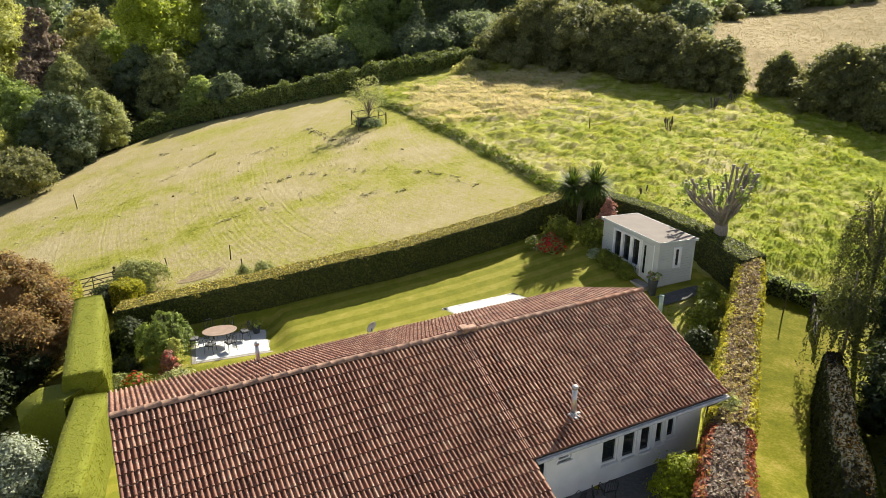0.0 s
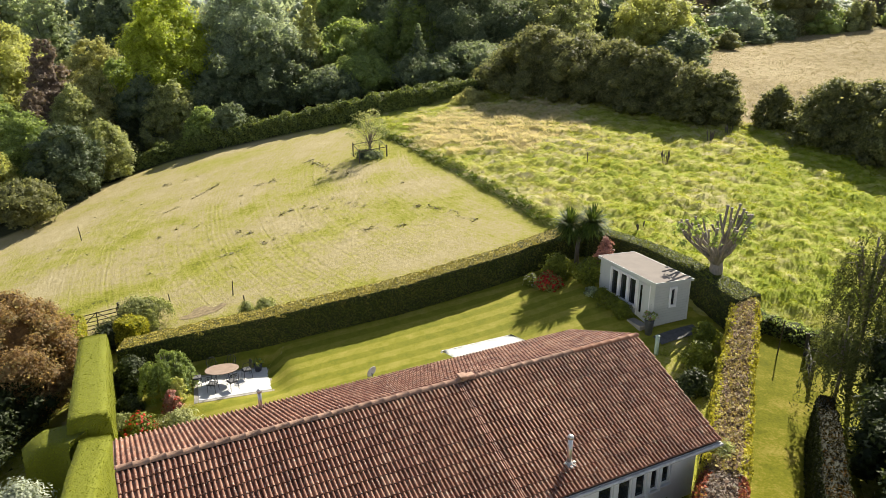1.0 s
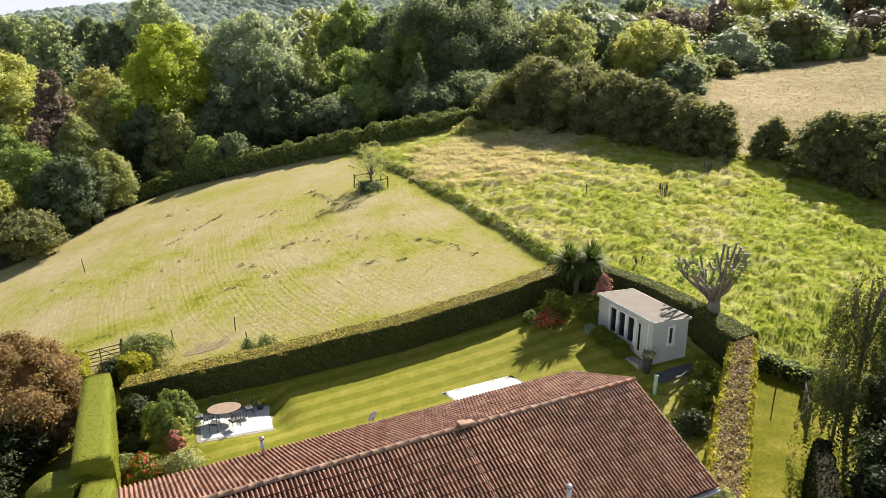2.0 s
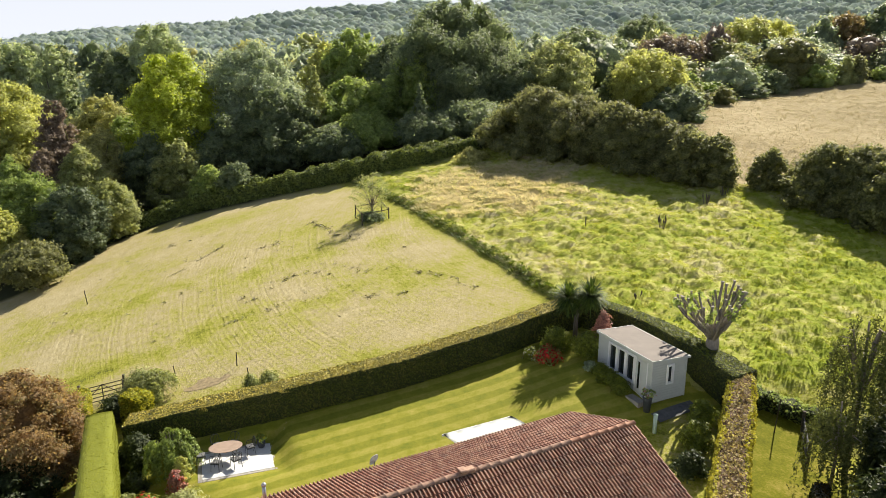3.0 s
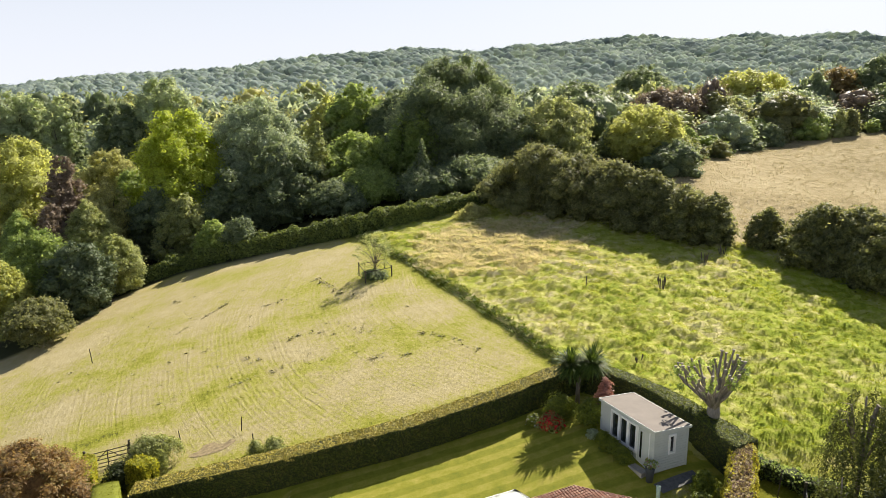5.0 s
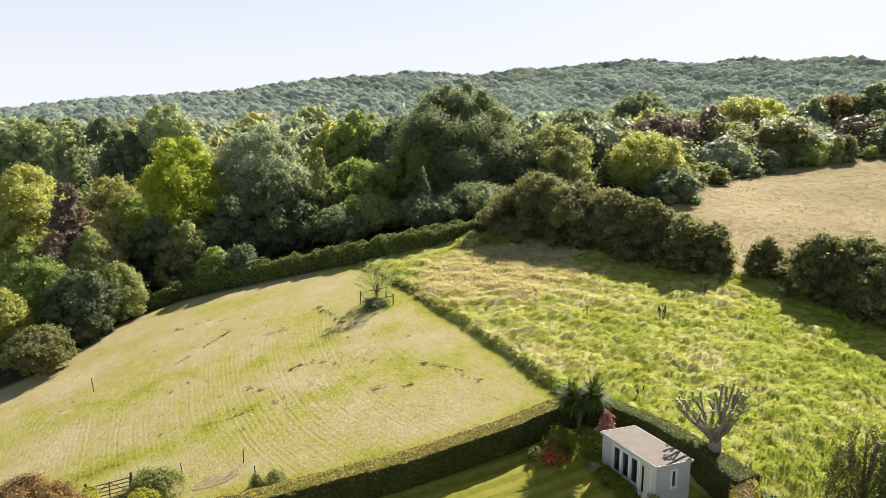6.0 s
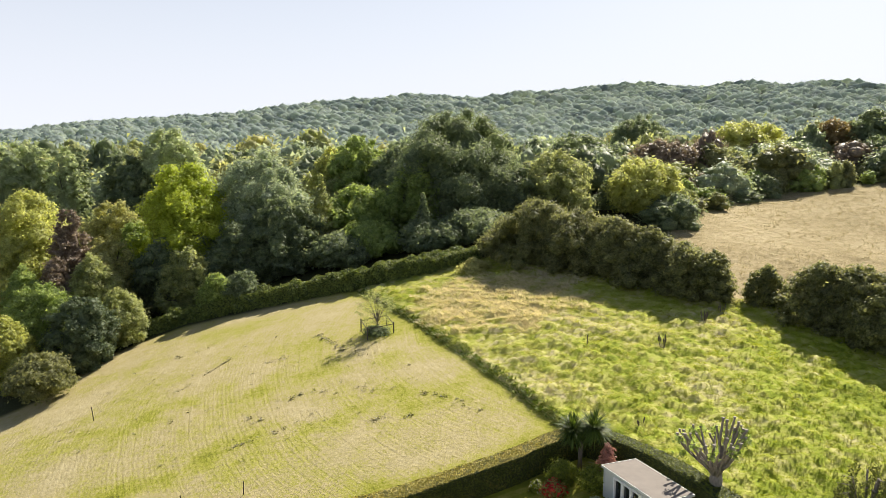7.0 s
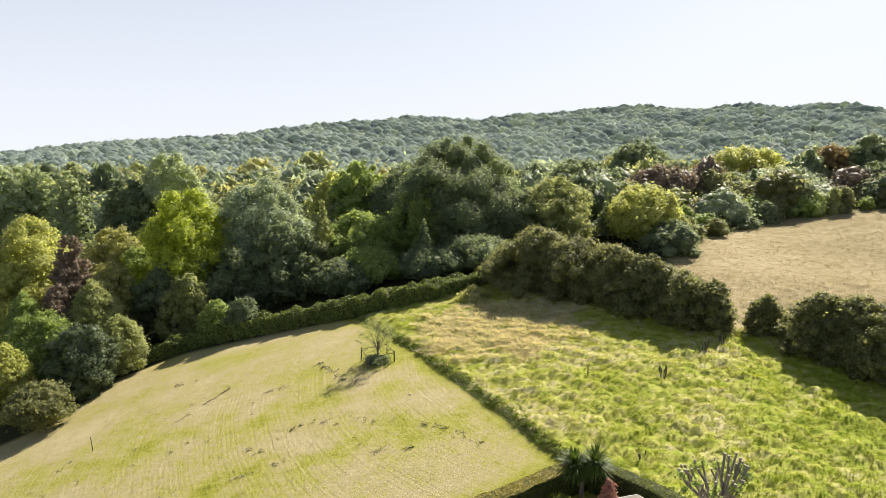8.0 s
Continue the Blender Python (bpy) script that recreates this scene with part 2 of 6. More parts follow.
M_gutter = plain("pale_gutter", (0.5, 0.5, 0.5), 0.6, 0, 0.2, 6)
M_galv = plain("dark_steel_gate", (0.035, 0.035, 0.035), 0.75, 0.0, 0.15, 8)


def glass_build(nt, p):
    p.inputs["Base Color"].default_value = (0.02, 0.024, 0.026, 1)
    p.inputs["Roughness"].default_value = 0.04
    p.inputs["Specular IOR Level"].default_value = 0.6


M_glass = mat("window_glass", glass_build)
BARK = bark_mat("bark", (0.05, 0.04, 0.03), (0.14, 0.12, 0.095))
BARK_CUT = bark_mat("pollard_bark", (0.17, 0.145, 0.12), (0.38, 0.33, 0.28))
BARK_PALE = bark_mat("pale_bark", (0.12, 0.1, 0.08), (0.3, 0.26, 0.21))
# Dark and far leaves hold extra blue: distance haze put into the colour.
LEAF = {
    "lime": leaf_mat("lime_leaves", (0.271, 0.35, 0.0452), (0.588, 0.655, 0.113), 2.0, 0.6),
    "yellow": leaf_mat("yellow_green_leaves", (0.339, 0.373, 0.124), (0.655, 0.667, 0.249), 2.0, 0.6),
    "ivy": leaf_mat("ivy_leaves", (0.07, 0.1, 0.025), (0.26, 0.31, 0.08), 0.8, 0.35),
    "green": leaf_mat("green_leaves", (0.2, 0.275, 0.095), (0.45, 0.545, 0.185), 2.0, 0.6),
    "dark": leaf_mat("dark_leaves", (0.125, 0.17, 0.11), (0.32, 0.38, 0.22), 2.5, 0.6),
    # Garden leaves that stand in shade; the shade is put into the colour.
    "shade": leaf_mat("shade_darkened_garden_leaves", (0.022, 0.034, 0.012), (0.075, 0.1, 0.03), 1.5, 0.4),
    "grey": leaf_mat("grey_green_leaves", (0.25, 0.315, 0.225), (0.52, 0.59, 0.42), 2.0, 0.52),
    "olive": leaf_mat("olive_leaves", (0.25, 0.29, 0.135), (0.52, 0.55, 0.26), 2.0, 0.62),
    "purple": leaf_mat("purple_leaves", (0.17, 0.13, 0.105), (0.32, 0.25, 0.2), 2.0, 0.42),
    "blue": leaf_mat("blue_green_needles", (0.07, 0.105, 0.055), (0.18, 0.225, 0.12), 2.0, 0.35),
    "rust": leaf_mat("rusty_leaves", (0.13, 0.1, 0.05), (0.3, 0.215, 0.1), 1.2, 0.5, (0.22, 0.23, 0.09)),
    "russet": leaf_mat("russet_leaves", (0.16, 0.11, 0.06), (0.37, 0.25, 0.125), 1.0, 0.6, (0.38, 0.36, 0.17)),
    "silver": leaf_mat("silver_leaves", (0.22, 0.25, 0.18), (0.55, 0.6, 0.48), 1.0, 0.35),
    # Yellowing hedge top, brightened: the sun on it is put into the colour.
    "hedge": leaf_mat("sunlit_yellowing_top_leaves", (0.28, 0.26, 0.035), (0.5, 0.42, 0.075), 0.9, 0.2, (0.68, 0.55, 0.17)),
    "yew": leaf_mat("clipped_hedge_leaves", (0.11, 0.135, 0.004), (0.24, 0.25, 0.008), 0.6, 0.3, None, 0.7, 0.2, 0),
    "box": leaf_mat("box_leaves", (0.1, 0.13, 0.015), (0.27, 0.31, 0.04), 1.0, 0.4),
    "mixed": leaf_mat("mixed_hedge_leaves", (0.17, 0.11, 0.085), (0.38, 0.3, 0.13), 1.3, 0.3, (0.62, 0.55, 0.14), 0.6, 0.45),
    "mixed_edge": leaf_mat("golden_edge_leaves", (0.3, 0.27, 0.03), (0.5, 0.46, 0.05), 0.8, 0.35, (0.6, 0.56, 0.1), 0.6, 0.4),
    "bare_twigs": leaf_mat("twiggy_hedge_leaves", (0.12, 0.09, 0.075), (0.26, 0.2, 0.17), 0.5, 0.25, (0.42, 0.38, 0.3), 0.7, 0.5),
    "red_edge": leaf_mat("red_hedge_leaves", (0.25, 0.07, 0.05), (0.42, 0.13, 0.08), 0.6, 0.35, (0.45, 0.4, 0.06), 0.6, 0.4),
    # Hedge side leaves, darkened: the face's shade is put into the colour.
    "hedge_side_shaded": leaf_mat("shaded_hedge_side_leaves", (0.03, 0.045, 0.01), (0.1, 0.12, 0.022), 1.0, 0.12, (0.16, 0.13, 0.04), 0.7, 0.4, 5.0, 0.15),
    "gold": leaf_mat("golden_leaves", (0.24, 0.24, 0.02), (0.58, 0.55, 0.06), 1.0, 0.5),
    "red": leaf_mat("red_flowers", (0.4, 0.015, 0.012), (0.75, 0.06, 0.04), 0.6, 0.3),
    "pink": leaf_mat("pink_leaves", (0.3, 0.13, 0.11), (0.6, 0.33, 0.28), 0.6, 0.4),
    "white": leaf_mat("white_flowers", (0.5, 0.5, 0.45), (0.8, 0.8, 0.75), 0.6, 0.3),
    "tuft": leaf_mat("grass_blades", (0.2, 0.26, 0.025), (0.4, 0.42, 0.08), 1.6, 0.55, (0.68, 0.59, 0.38), 0.7, 0.2, 0, 0.2),
    "straw": leaf_mat("straw_blades", (0.33, 0.28, 0.17), (0.52, 0.46, 0.33), 3.0, 0.3),
    "thorn": leaf_mat("hawthorn_leaves", (0.12, 0.135, 0.07), (0.37, 0.38, 0.175), 2.0, 0.62),
    "far": leaf_mat("hazy_woodland_leaves", (0.17, 0.21, 0.13), (0.33, 0.37, 0.2), 14.0, 0.55, (0.45, 0.45, 0.24), 0.8, 0.2),
    "poplar": leaf_mat("poplar_leaves", (0.305, 0.373, 0.226), (0.588, 0.655, 0.441), 2.0, 0.6),
    "scrub": leaf_mat("scrub_leaves", (0.316, 0.328, 0.136), (0.61, 0.599, 0.282), 2.0, 0.58),
    "bleached": leaf_mat("bleached_blades", (0.5, 0.44, 0.3), (0.76, 0.68, 0.5), 2.0, 0.5, None, 0.7, 0.3, 0),
    # Boundary hedge sides and browning top, both darkened by painted-in tree shade.
    "shady_hedge": leaf_mat("shade_dark_hedge_leaves", (0.012, 0.018, 0.006), (0.05, 0.06, 0.014), 1.2, 0.08, None, 0.8, 0.3, 5.0, 0.1),
    "brown_top_shaded": leaf_mat("shaded_browning_top_leaves", (0.01, 0.012, 0.004), (0.03, 0.025, 0.008), 1.4, 0.2, (0.12, 0.06, 0.015), 0.9, 0.3, 5.0, 0.05),
    # Hill leaves paled and blued: distance haze is painted into the colour.
    "hill": leaf_mat("hill_haze_leaves", (0.36, 0.43, 0.48), (0.47, 0.54, 0.58), 40.0, 0.68, None, 1.0, 0.2, 0, 0.05),
    "hill_dark": leaf_mat("hill_haze_dark_leaves", (0.3, 0.37, 0.42), (0.41, 0.48, 0.52), 40.0, 0.68, None, 1.0, 0.2, 0, 0.05),
    "hill_pale": leaf_mat("hill_haze_pale_leaves", (0.42, 0.49, 0.51), (0.53, 0.6, 0.6), 40.0, 0.68, None, 1.0, 0.2, 0, 0.05),
}


# ---- building helpers ----
rng = np.random.default_rng(7)


def thing(name, label, category, at=(0, 0, 0), rz=0.0, group="", kind=""):
    e = new(name)
    e.empty_display_size = 0.3
    e.matrix_basis = pose(*at, 0, 0, rz)
    return tagged(e, label, category, group, kind)


def finish(name, me, material, parent=None, label="", smooth=False):
    me.materials.append(material)
    if smooth:
        me.shade_smooth()
    ob = new(name, me)
    if parent:
        ob.parent = parent
    if label:
        ob["label"] = label
    return ob


def part(name, bm, material, parent=None, label="", smooth=False):
    me = bpy.data.meshes.new(name)
    bm.to_mesh(me)
    bm.free()
    return finish(name, me, material, parent, label, smooth)


def mesh_np(name, verts, faces):
    """A mesh from an (n, 3) array and an (m, 3 or 4) array."""
    me = bpy.data.meshes.new(name)
    verts, faces = np.asarray(verts, np.float32), np.asarray(faces, np.int32)
    k = faces.shape[1]
    me.vertices.add(len(verts))
    me.vertices.foreach_set("co", verts.ravel())
    me.loops.add(faces.size)
    me.loops.foreach_set("vertex_index", faces.ravel())
    me.polygons.add(len(faces))
    me.polygons.foreach_set("loop_start", np.arange(0, faces.size, k, dtype=np.int32))
    me.update(calc_edges=True)
    return me


def box(bm, size, at=(0, 0, 0), rz=0.0, bevel=0.0, rx=0.0, ry=0.0):
    m = pose(*at, rx, ry, rz) @ Matrix.Diagonal((*size, 1))
    r = bmesh.ops.create_cube(bm, size=1, matrix=m)
    if bevel:
        es = {e for v in r["verts"] for e in v.link_edges}
        bmesh.ops.bevel(bm, geom=list(es), offset=bevel, segments=1, affect="EDGES")
    return bm


def tube(bm, points, radii, sides=7):
    """A tapered, bent pipe through points."""
    rings = []
    pts = [Vector(p) for p in points]
    for i, p in enumerate(pts):
        d = (pts[min(i + 1, len(pts) - 1)] - pts[max(i - 1, 0)]).normalized()
        a = d.orthogonal().normalized()
        if i and abs(a.dot(rings[-1][1])) < 0.99:
            a = (rings[-1][1] - d * d.dot(rings[-1][1])).normalized()
        b = d.cross(a)
        rings.append(([bm.verts.new(p + (a * math.cos(k * 2 * math.pi / sides) + b * math.sin(k * 2 * math.pi / sides)) * radii[i]) for k in range(sides)], a))
    for (r0, _), (r1, _) in zip(rings, rings[1:]):
        for k in range(sides):
            bm.faces.new((r0[k], r0[(k + 1) % sides], r1[(k + 1) % sides], r1[k]))
    bm.faces.new(rings[0][0][::-1])
    bm.faces.new(rings[-1][0])
    return bm


def smooth01(v, a, b):
    t = np.clip((np.asarray(v, float) - a) / (b - a), 0, 1)
    return t * t * (3 - 2 * t)


def soft_clamp(v, lo, hi, w):
    v = np.asarray(v, float)
    v = lo + w * np.logaddexp(0, (v - lo) / w)
    return hi - w * np.logaddexp(0, (hi - v) / w)


HOUSE = pose(-9.04, 16.35, 0, 0, 0, 27.25)     # x along the ridge, y to the garden
HOUSE_INV = HOUSE.inverted()
FLOOR = -1.15


def house_xy(x, y):
    c, s = math.cos(radians(27.25)), math.sin(radians(27.25))
    dx, dy = np.asarray(x) + 9.04, np.asarray(y) - 16.35
    return dx * c + dy * s, -dx * s + dy * c


_off = np.array([noise.random_vector() for _ in range(24)])


def lumps(x, y, size):
    """Smooth irregular swells in about -1 to 1."""
    z = 0
    for i in range(12):
        a = _off[i, 0] * math.pi
        k = (0.7 + 0.9 * abs(_off[i, 1])) * 2 * math.pi / size
        wx, wy = np.cos(a) * k, np.sin(a) * k
        z = z + np.sin(wx * x + wy * y + 9 * _off[i, 2] + 1.3 * np.sin(0.37 * wy * x - 0.41 * wx * y + i))
    return z / 4.0


def base_ground(x, y):
    """The lie of the land: a slope up to the right and away, a valley with woods, a long hill."""
    x, y = np.asarray(x, float), np.asarray(y, float)
    xs, ys = soft_clamp(x, -46, 60, 4), soft_clamp(y, 27, 120, 3)
    z = -7.33 + .0631 * xs + .2036 * ys - .0023 * xs * xs + .00077 * xs * ys - .00071 * ys * ys
    z = z + 6.5 * smooth01(y, 78, 165) * smooth01(x, 30, 95)
    flat = smooth01(y, 130, 260)
    z = z * (1 - flat) + 2.0 * flat
    folds = 3.2 * lumps(x, y, 210) * smooth01(y, 420, 620)
    z = z + folds
    top = np.interp(x, [-900, -601, -500, -370, -218, -127, -51, 62, 160, 242, 460, 587, 900], [-6, 0, 15, 35, 45, 59, 63, 64, 72, 78, 79, 69, 55])
    z = z + top * smooth01(y, 230, 960) * (1 - 0.6 * smooth01(y, 1000, 2200))
    z = z + 0.75 * np.exp(-((x - 9.8) ** 2 + (y - 35.3) ** 2) / 34.0) - 0.5 * np.exp(-((x - 19.0) ** 2 + (y - 33.5) ** 2) / 40.0)
    c, s = math.cos(radians(19)), math.sin(radians(19))
    px, py = (x + 10.75) * c + (y - 31.7) * s, -(x + 10.75) * s + (y - 31.7) * c
    k = 1 - smooth01(np.maximum(np.abs(px) - 1.9, np.abs(py) - 1.4), 0.0, 1.3 - 0.3 * smooth01(py, -2.5, 3.0))
    z = z * (1 - k) - 2.84 * k
    hx, hy = house_xy(x, y)
    d = np.maximum(np.maximum(9.5 - hx, hx - 18.6), np.maximum(-8.5 - hy, hy + 3.4))
    k = 1 - smooth01(d, 0.0, 2.2)
    return z * (1 - k) + (FLOOR - 0.02) * k


def far_edge(x):
    """The dry field's far edge, where the wood begins."""
    return np.interp(x, [24, 32.8, 40.9, 50.1, 64.3, 74, 90, 140], [88, 97.8, 110, 122, 131, 133, 135, 140])


def field_side(x, y):
    """Positive on the rough pasture's side of the line between the two fields."""
    x, y = np.asarray(x, float), np.asarray(y, float)
    a = ((x + 4.5) * (69.4 - 46.0) + (y - 69.4) * (7.5 + 4.5)) / 26.3
    b = ((x + 4.5) * (81.0 - 69.4) + (y - 69.4) * (10.7 - 4.5)) / 13.2
    return np.where(y > 69.4, b, a)


def pasture(x, y):
    """1 on rough grass beyond the garden, 0 elsewhere."""
    s = smooth01(field_side(x, y), -0.3, 0.5) * smooth01(y, 33, 37)
    return s * smooth01(np.asarray(x) - 7.5 + (46 - np.asarray(y)) * 0.0, -40, -39) * (1 - smooth01(y, 87, 92))


def relief(x, y):
    """Rounded grass mounds with creases between them."""
    return 0.26 * np.minimum(np.abs(lumps(x, y * 1.25, 2.6)), 1.3) + 0.13 * np.abs(lumps(y + 31, x - 17, 1.15)) + 0.1 * lumps(x, y, 7)


def ground(x, y):
    return float(base_ground(x, y))


# ---- ground ----
def graded(lo, hi, step, far_lo, far_hi, grow=1.16):
    mid = list(np.arange(lo, hi, step))
    a, b, s = [], [], step
    v = lo
    while v > far_lo:
        s *= grow
        v -= s
        a.append(v)
    v, s = mid[-1], step
    while v < far_hi:
        s *= grow
        v += s
        b.append(v)
    return np.array(a[::-1] + mid + b)


gx, gy = graded(-44, 50, 0.38, -2600, 2600, 1.13), graded(14, 92, 0.38, -300, 3600, 1.13)
X, Y = np.meshgrid(gx, gy)
ro = pasture(X, Y)
fine_l = lumps(X, Y, 1.7)
near = 1 - smooth01(Y, 92, 110)
Z = base_ground(X, Y) + near * ro * relief(X, Y) + near * (1 - ro) * 0.02 * fine_l
nx, ny = len(gx), len(gy)
idx = np.arange(nx * ny).reshape(ny, nx)
quads = np.stack([idx[:-1, :-1], idx[:-1, 1:], idx[1:, 1:], idx[1:, :-1]], -1).reshape(-1, 4)
me = mesh_np("ground", np.stack([X, Y, Z], -1).reshape(-1, 3), quads)
zone = np.zeros((ny, nx, 4), np.float32)
zone[..., 0] = ro
# the dry hay field beyond the hedge on the rise, and dry grass at the pasture's top
far_field = smooth01(X - (26 + (Y - 63) * 0.1), 0, 3) * smooth01(Y - (66 + (X - 30) * 0.05), 0, 3) * (1 - smooth01(Y - far_edge(X), 0, 4))
top_corner = ro * np.exp(-((X - 5) / 8) ** 2 - ((Y - 71) / 8) ** 2) * (0.75 + 0.5 * lumps(X, Y, 3.5))
zone[..., 1] = far_field
# wood floor runs past the ivy hedge, its dark colour painting the hedge's shadow
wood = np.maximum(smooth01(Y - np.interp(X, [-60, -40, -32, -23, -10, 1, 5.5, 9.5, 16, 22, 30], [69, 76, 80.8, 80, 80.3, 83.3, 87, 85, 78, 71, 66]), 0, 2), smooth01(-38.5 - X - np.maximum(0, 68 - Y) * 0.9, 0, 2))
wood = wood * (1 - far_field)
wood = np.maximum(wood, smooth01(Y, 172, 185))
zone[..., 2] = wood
# greener growth: by the long hedge, along the boundary, round the lone tree and in a band across
by_hedge = 1 - smooth01(Y - np.interp(X, [-17.3, -9.6, -2.7, 3.8, 8.9], [34.2, 35.4, 37.1, 39.5, 42.2]), 2.0, 5.5)
by_line = (1 - smooth01(np.abs(field_side(X, Y)), 0.4, 2.6)) * 0.8
by_tree = np.exp(-((X + 6.6) ** 2 + (Y - 65.6) ** 2) / 9.0)
band = 0.6 * np.exp(-((Y - 49.5 - 0.42 * (X + 8)) / 2.6) ** 2) + 0.5 * np.exp(-((Y - 60.5 - 0.2 * (X + 2)) / 3.0) ** 2)
green = np.clip(np.maximum.reduce([by_hedge * np.clip(0.85 + 0.35 * lumps(X, Y, 4.5), 0, 1), by_line, by_tree, band * (0.75 + 0.5 * lumps(X, Y, 5))]), 0, 1)
zone[..., 3] = np.where(ro > 0.5, np.clip(top_corner, 0, 1), green)
ca = me.color_attributes.new("zone", "FLOAT_COLOR", "POINT")
ca.data.foreach_set("color", zone.ravel())
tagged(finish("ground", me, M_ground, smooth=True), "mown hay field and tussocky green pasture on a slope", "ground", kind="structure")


def sheet(name, outline, lift, material, label, category, step=0.4, kind="structure"):
    """A patch of surface that follows the ground inside a convex outline."""
    bm = bmesh.new()
    xs, ys = [p[0] for p in outline], [p[1] for p in outline]
    f = bm.faces.new([bm.verts.new((x, y, 0)) for x, y in outline])
    for axis, lo, hi in ((0, min(xs), max(xs)), (1, min(ys), max(ys))):
        v = lo + step
        while v < hi:
            co, no = [0, 0, 0], [0, 0, 0]
            co[axis], no[axis] = v, 1
            bmesh.ops.bisect_plane(bm, geom=bm.verts[:] + bm.edges[:] + bm.faces[:], plane_co=co, plane_no=no)
            v += step
    for v in bm.verts:
        v.co.z = ground(v.co.x, v.co.y) + lift
    return tagged(part(name, bm, material, smooth=True), label, category, kind=kind)


def hw(x, y):
    """House coordinates to the world's."""
    p = HOUSE @ Vector((x, y, 0))
    return (p.x, p.y)


sheet("lawn", [hw(-5, 4.7), hw(21.5, 4.7), hw(29, 4.0), (13.5, 35.5), (6.8, 41.0), (-16.8, 34.2)], 0.05, M_lawn, "striped mown garden lawn in sun and shade", "lawn")
sheet("lawn_strip", [(8.2, 15.5), (13.2, 15.5), (18.4, 29.5), (18.2, 33.8), (15.6, 33.2)], 0.035, M_grass, "mown grass strip beside the mixed hedge", "lawn")
sheet("lawn_front", [(-16, 14), (-11.3, 14.0), (-11.5, 18), (-13.2, 27), (-16, 27)], 0.03, M_grass, "narrow grass beside the clipped hedge", "lawn")


# ---- foliage ----
def unit(v):
    return v / np.maximum(np.linalg.norm(v, axis=-1, keepdims=True), 1e-9)


def leaf_quads(centres, normals, size, r, stretch=1.5):
    """One small bent leaf per centre, turned about its normal by chance: vertices and quads."""
    n = unit(normals)
    a = unit(np.cross(n, r.normal(size=n.shape)))
    b = np.cross(n, a)
    s = (size * r.uniform(0.6, 1.35, len(n)))[:, None]
    a, b = a * s * 0.5 * stretch, b * s * 0.5
    v = np.stack([centres - a, centres + b * 0.9 - n * s * 0.12, centres + a, centres - b * 0.9 - n * s * 0.12], 1).reshape(-1, 3)
    return v, np.arange(len(v)).reshape(-1, 4)


ICO_V, ICO_F = None, None


def blobs(centres, sizes, r, flat=0.75):
    """Solid, uneven little masses of foliage: vertices and triangles."""
    global ICO_V, ICO_F
    if ICO_V is None:
        bm = bmesh.new()
        bmesh.ops.create_icosphere(bm, subdivisions=1, radius=1.0)
        ICO_V = np.array([v.co[:] for v in bm.verts])
        ICO_F = np.array([[v.index for v in f.verts] for f in bm.faces])
        bm.free()
    n, m = len(centres), len(ICO_V)
    k = (sizes[:, None] * r.uniform(0.75, 1.15, (n, m)))[..., None]
    v = centres[:, None, :] + ICO_V[None] * k * np.array([1, 1, flat])
    f = ICO_F[None] + (np.arange(n) * m)[:, None, None]
    return v.reshape(-1, 3), f.reshape(-1, 3)


def leaf_tris(centres, normals, size, r, stretch=1.35):
    """One pointed leaf spray per centre: vertices and triangles."""
    n = unit(normals)
    a = unit(np.cross(n, r.normal(size=n.shape)))
    b = np.cross(n, a)
    s = (size * r.uniform(0.6, 1.4, len(n)))[:, None]
    v = np.stack([centres - a * s * 0.5 * stretch - b * s * 0.4, centres - a * s * 0.3 * stretch + b * s * 0.5, centres + a * s * 0.55 * stretch], 1).reshape(-1, 3)
    return v, np.arange(len(v)).reshape(-1, 3)


def profile(shape, u):
    if shape == "cone":
        return 1.02 - u
    if shape == "column":
        return np.sin(np.clip(u * 0.9 + 0.1, 0, 1) * math.pi) ** 0.4
    if shape == "dome":
        return np.sqrt(np.clip(1 - u * u, 0.02, 1))
    return np.sin(np.clip(u * 0.78 + 0.2, 0, 1) * math.pi) ** 0.55


def crown_mesh(name, p, n, core, leaf, r):
    """Leaf sprays round a dark, lumpy inside."""
    v2, f2 = leaf_tris(p, n, leaf, r)
    if core is None:
        return mesh_np(name, v2, f2)
    return mesh_np(name, np.vstack([core[0], v2]), np.vstack([core[1], f2 + len(core[0])]))


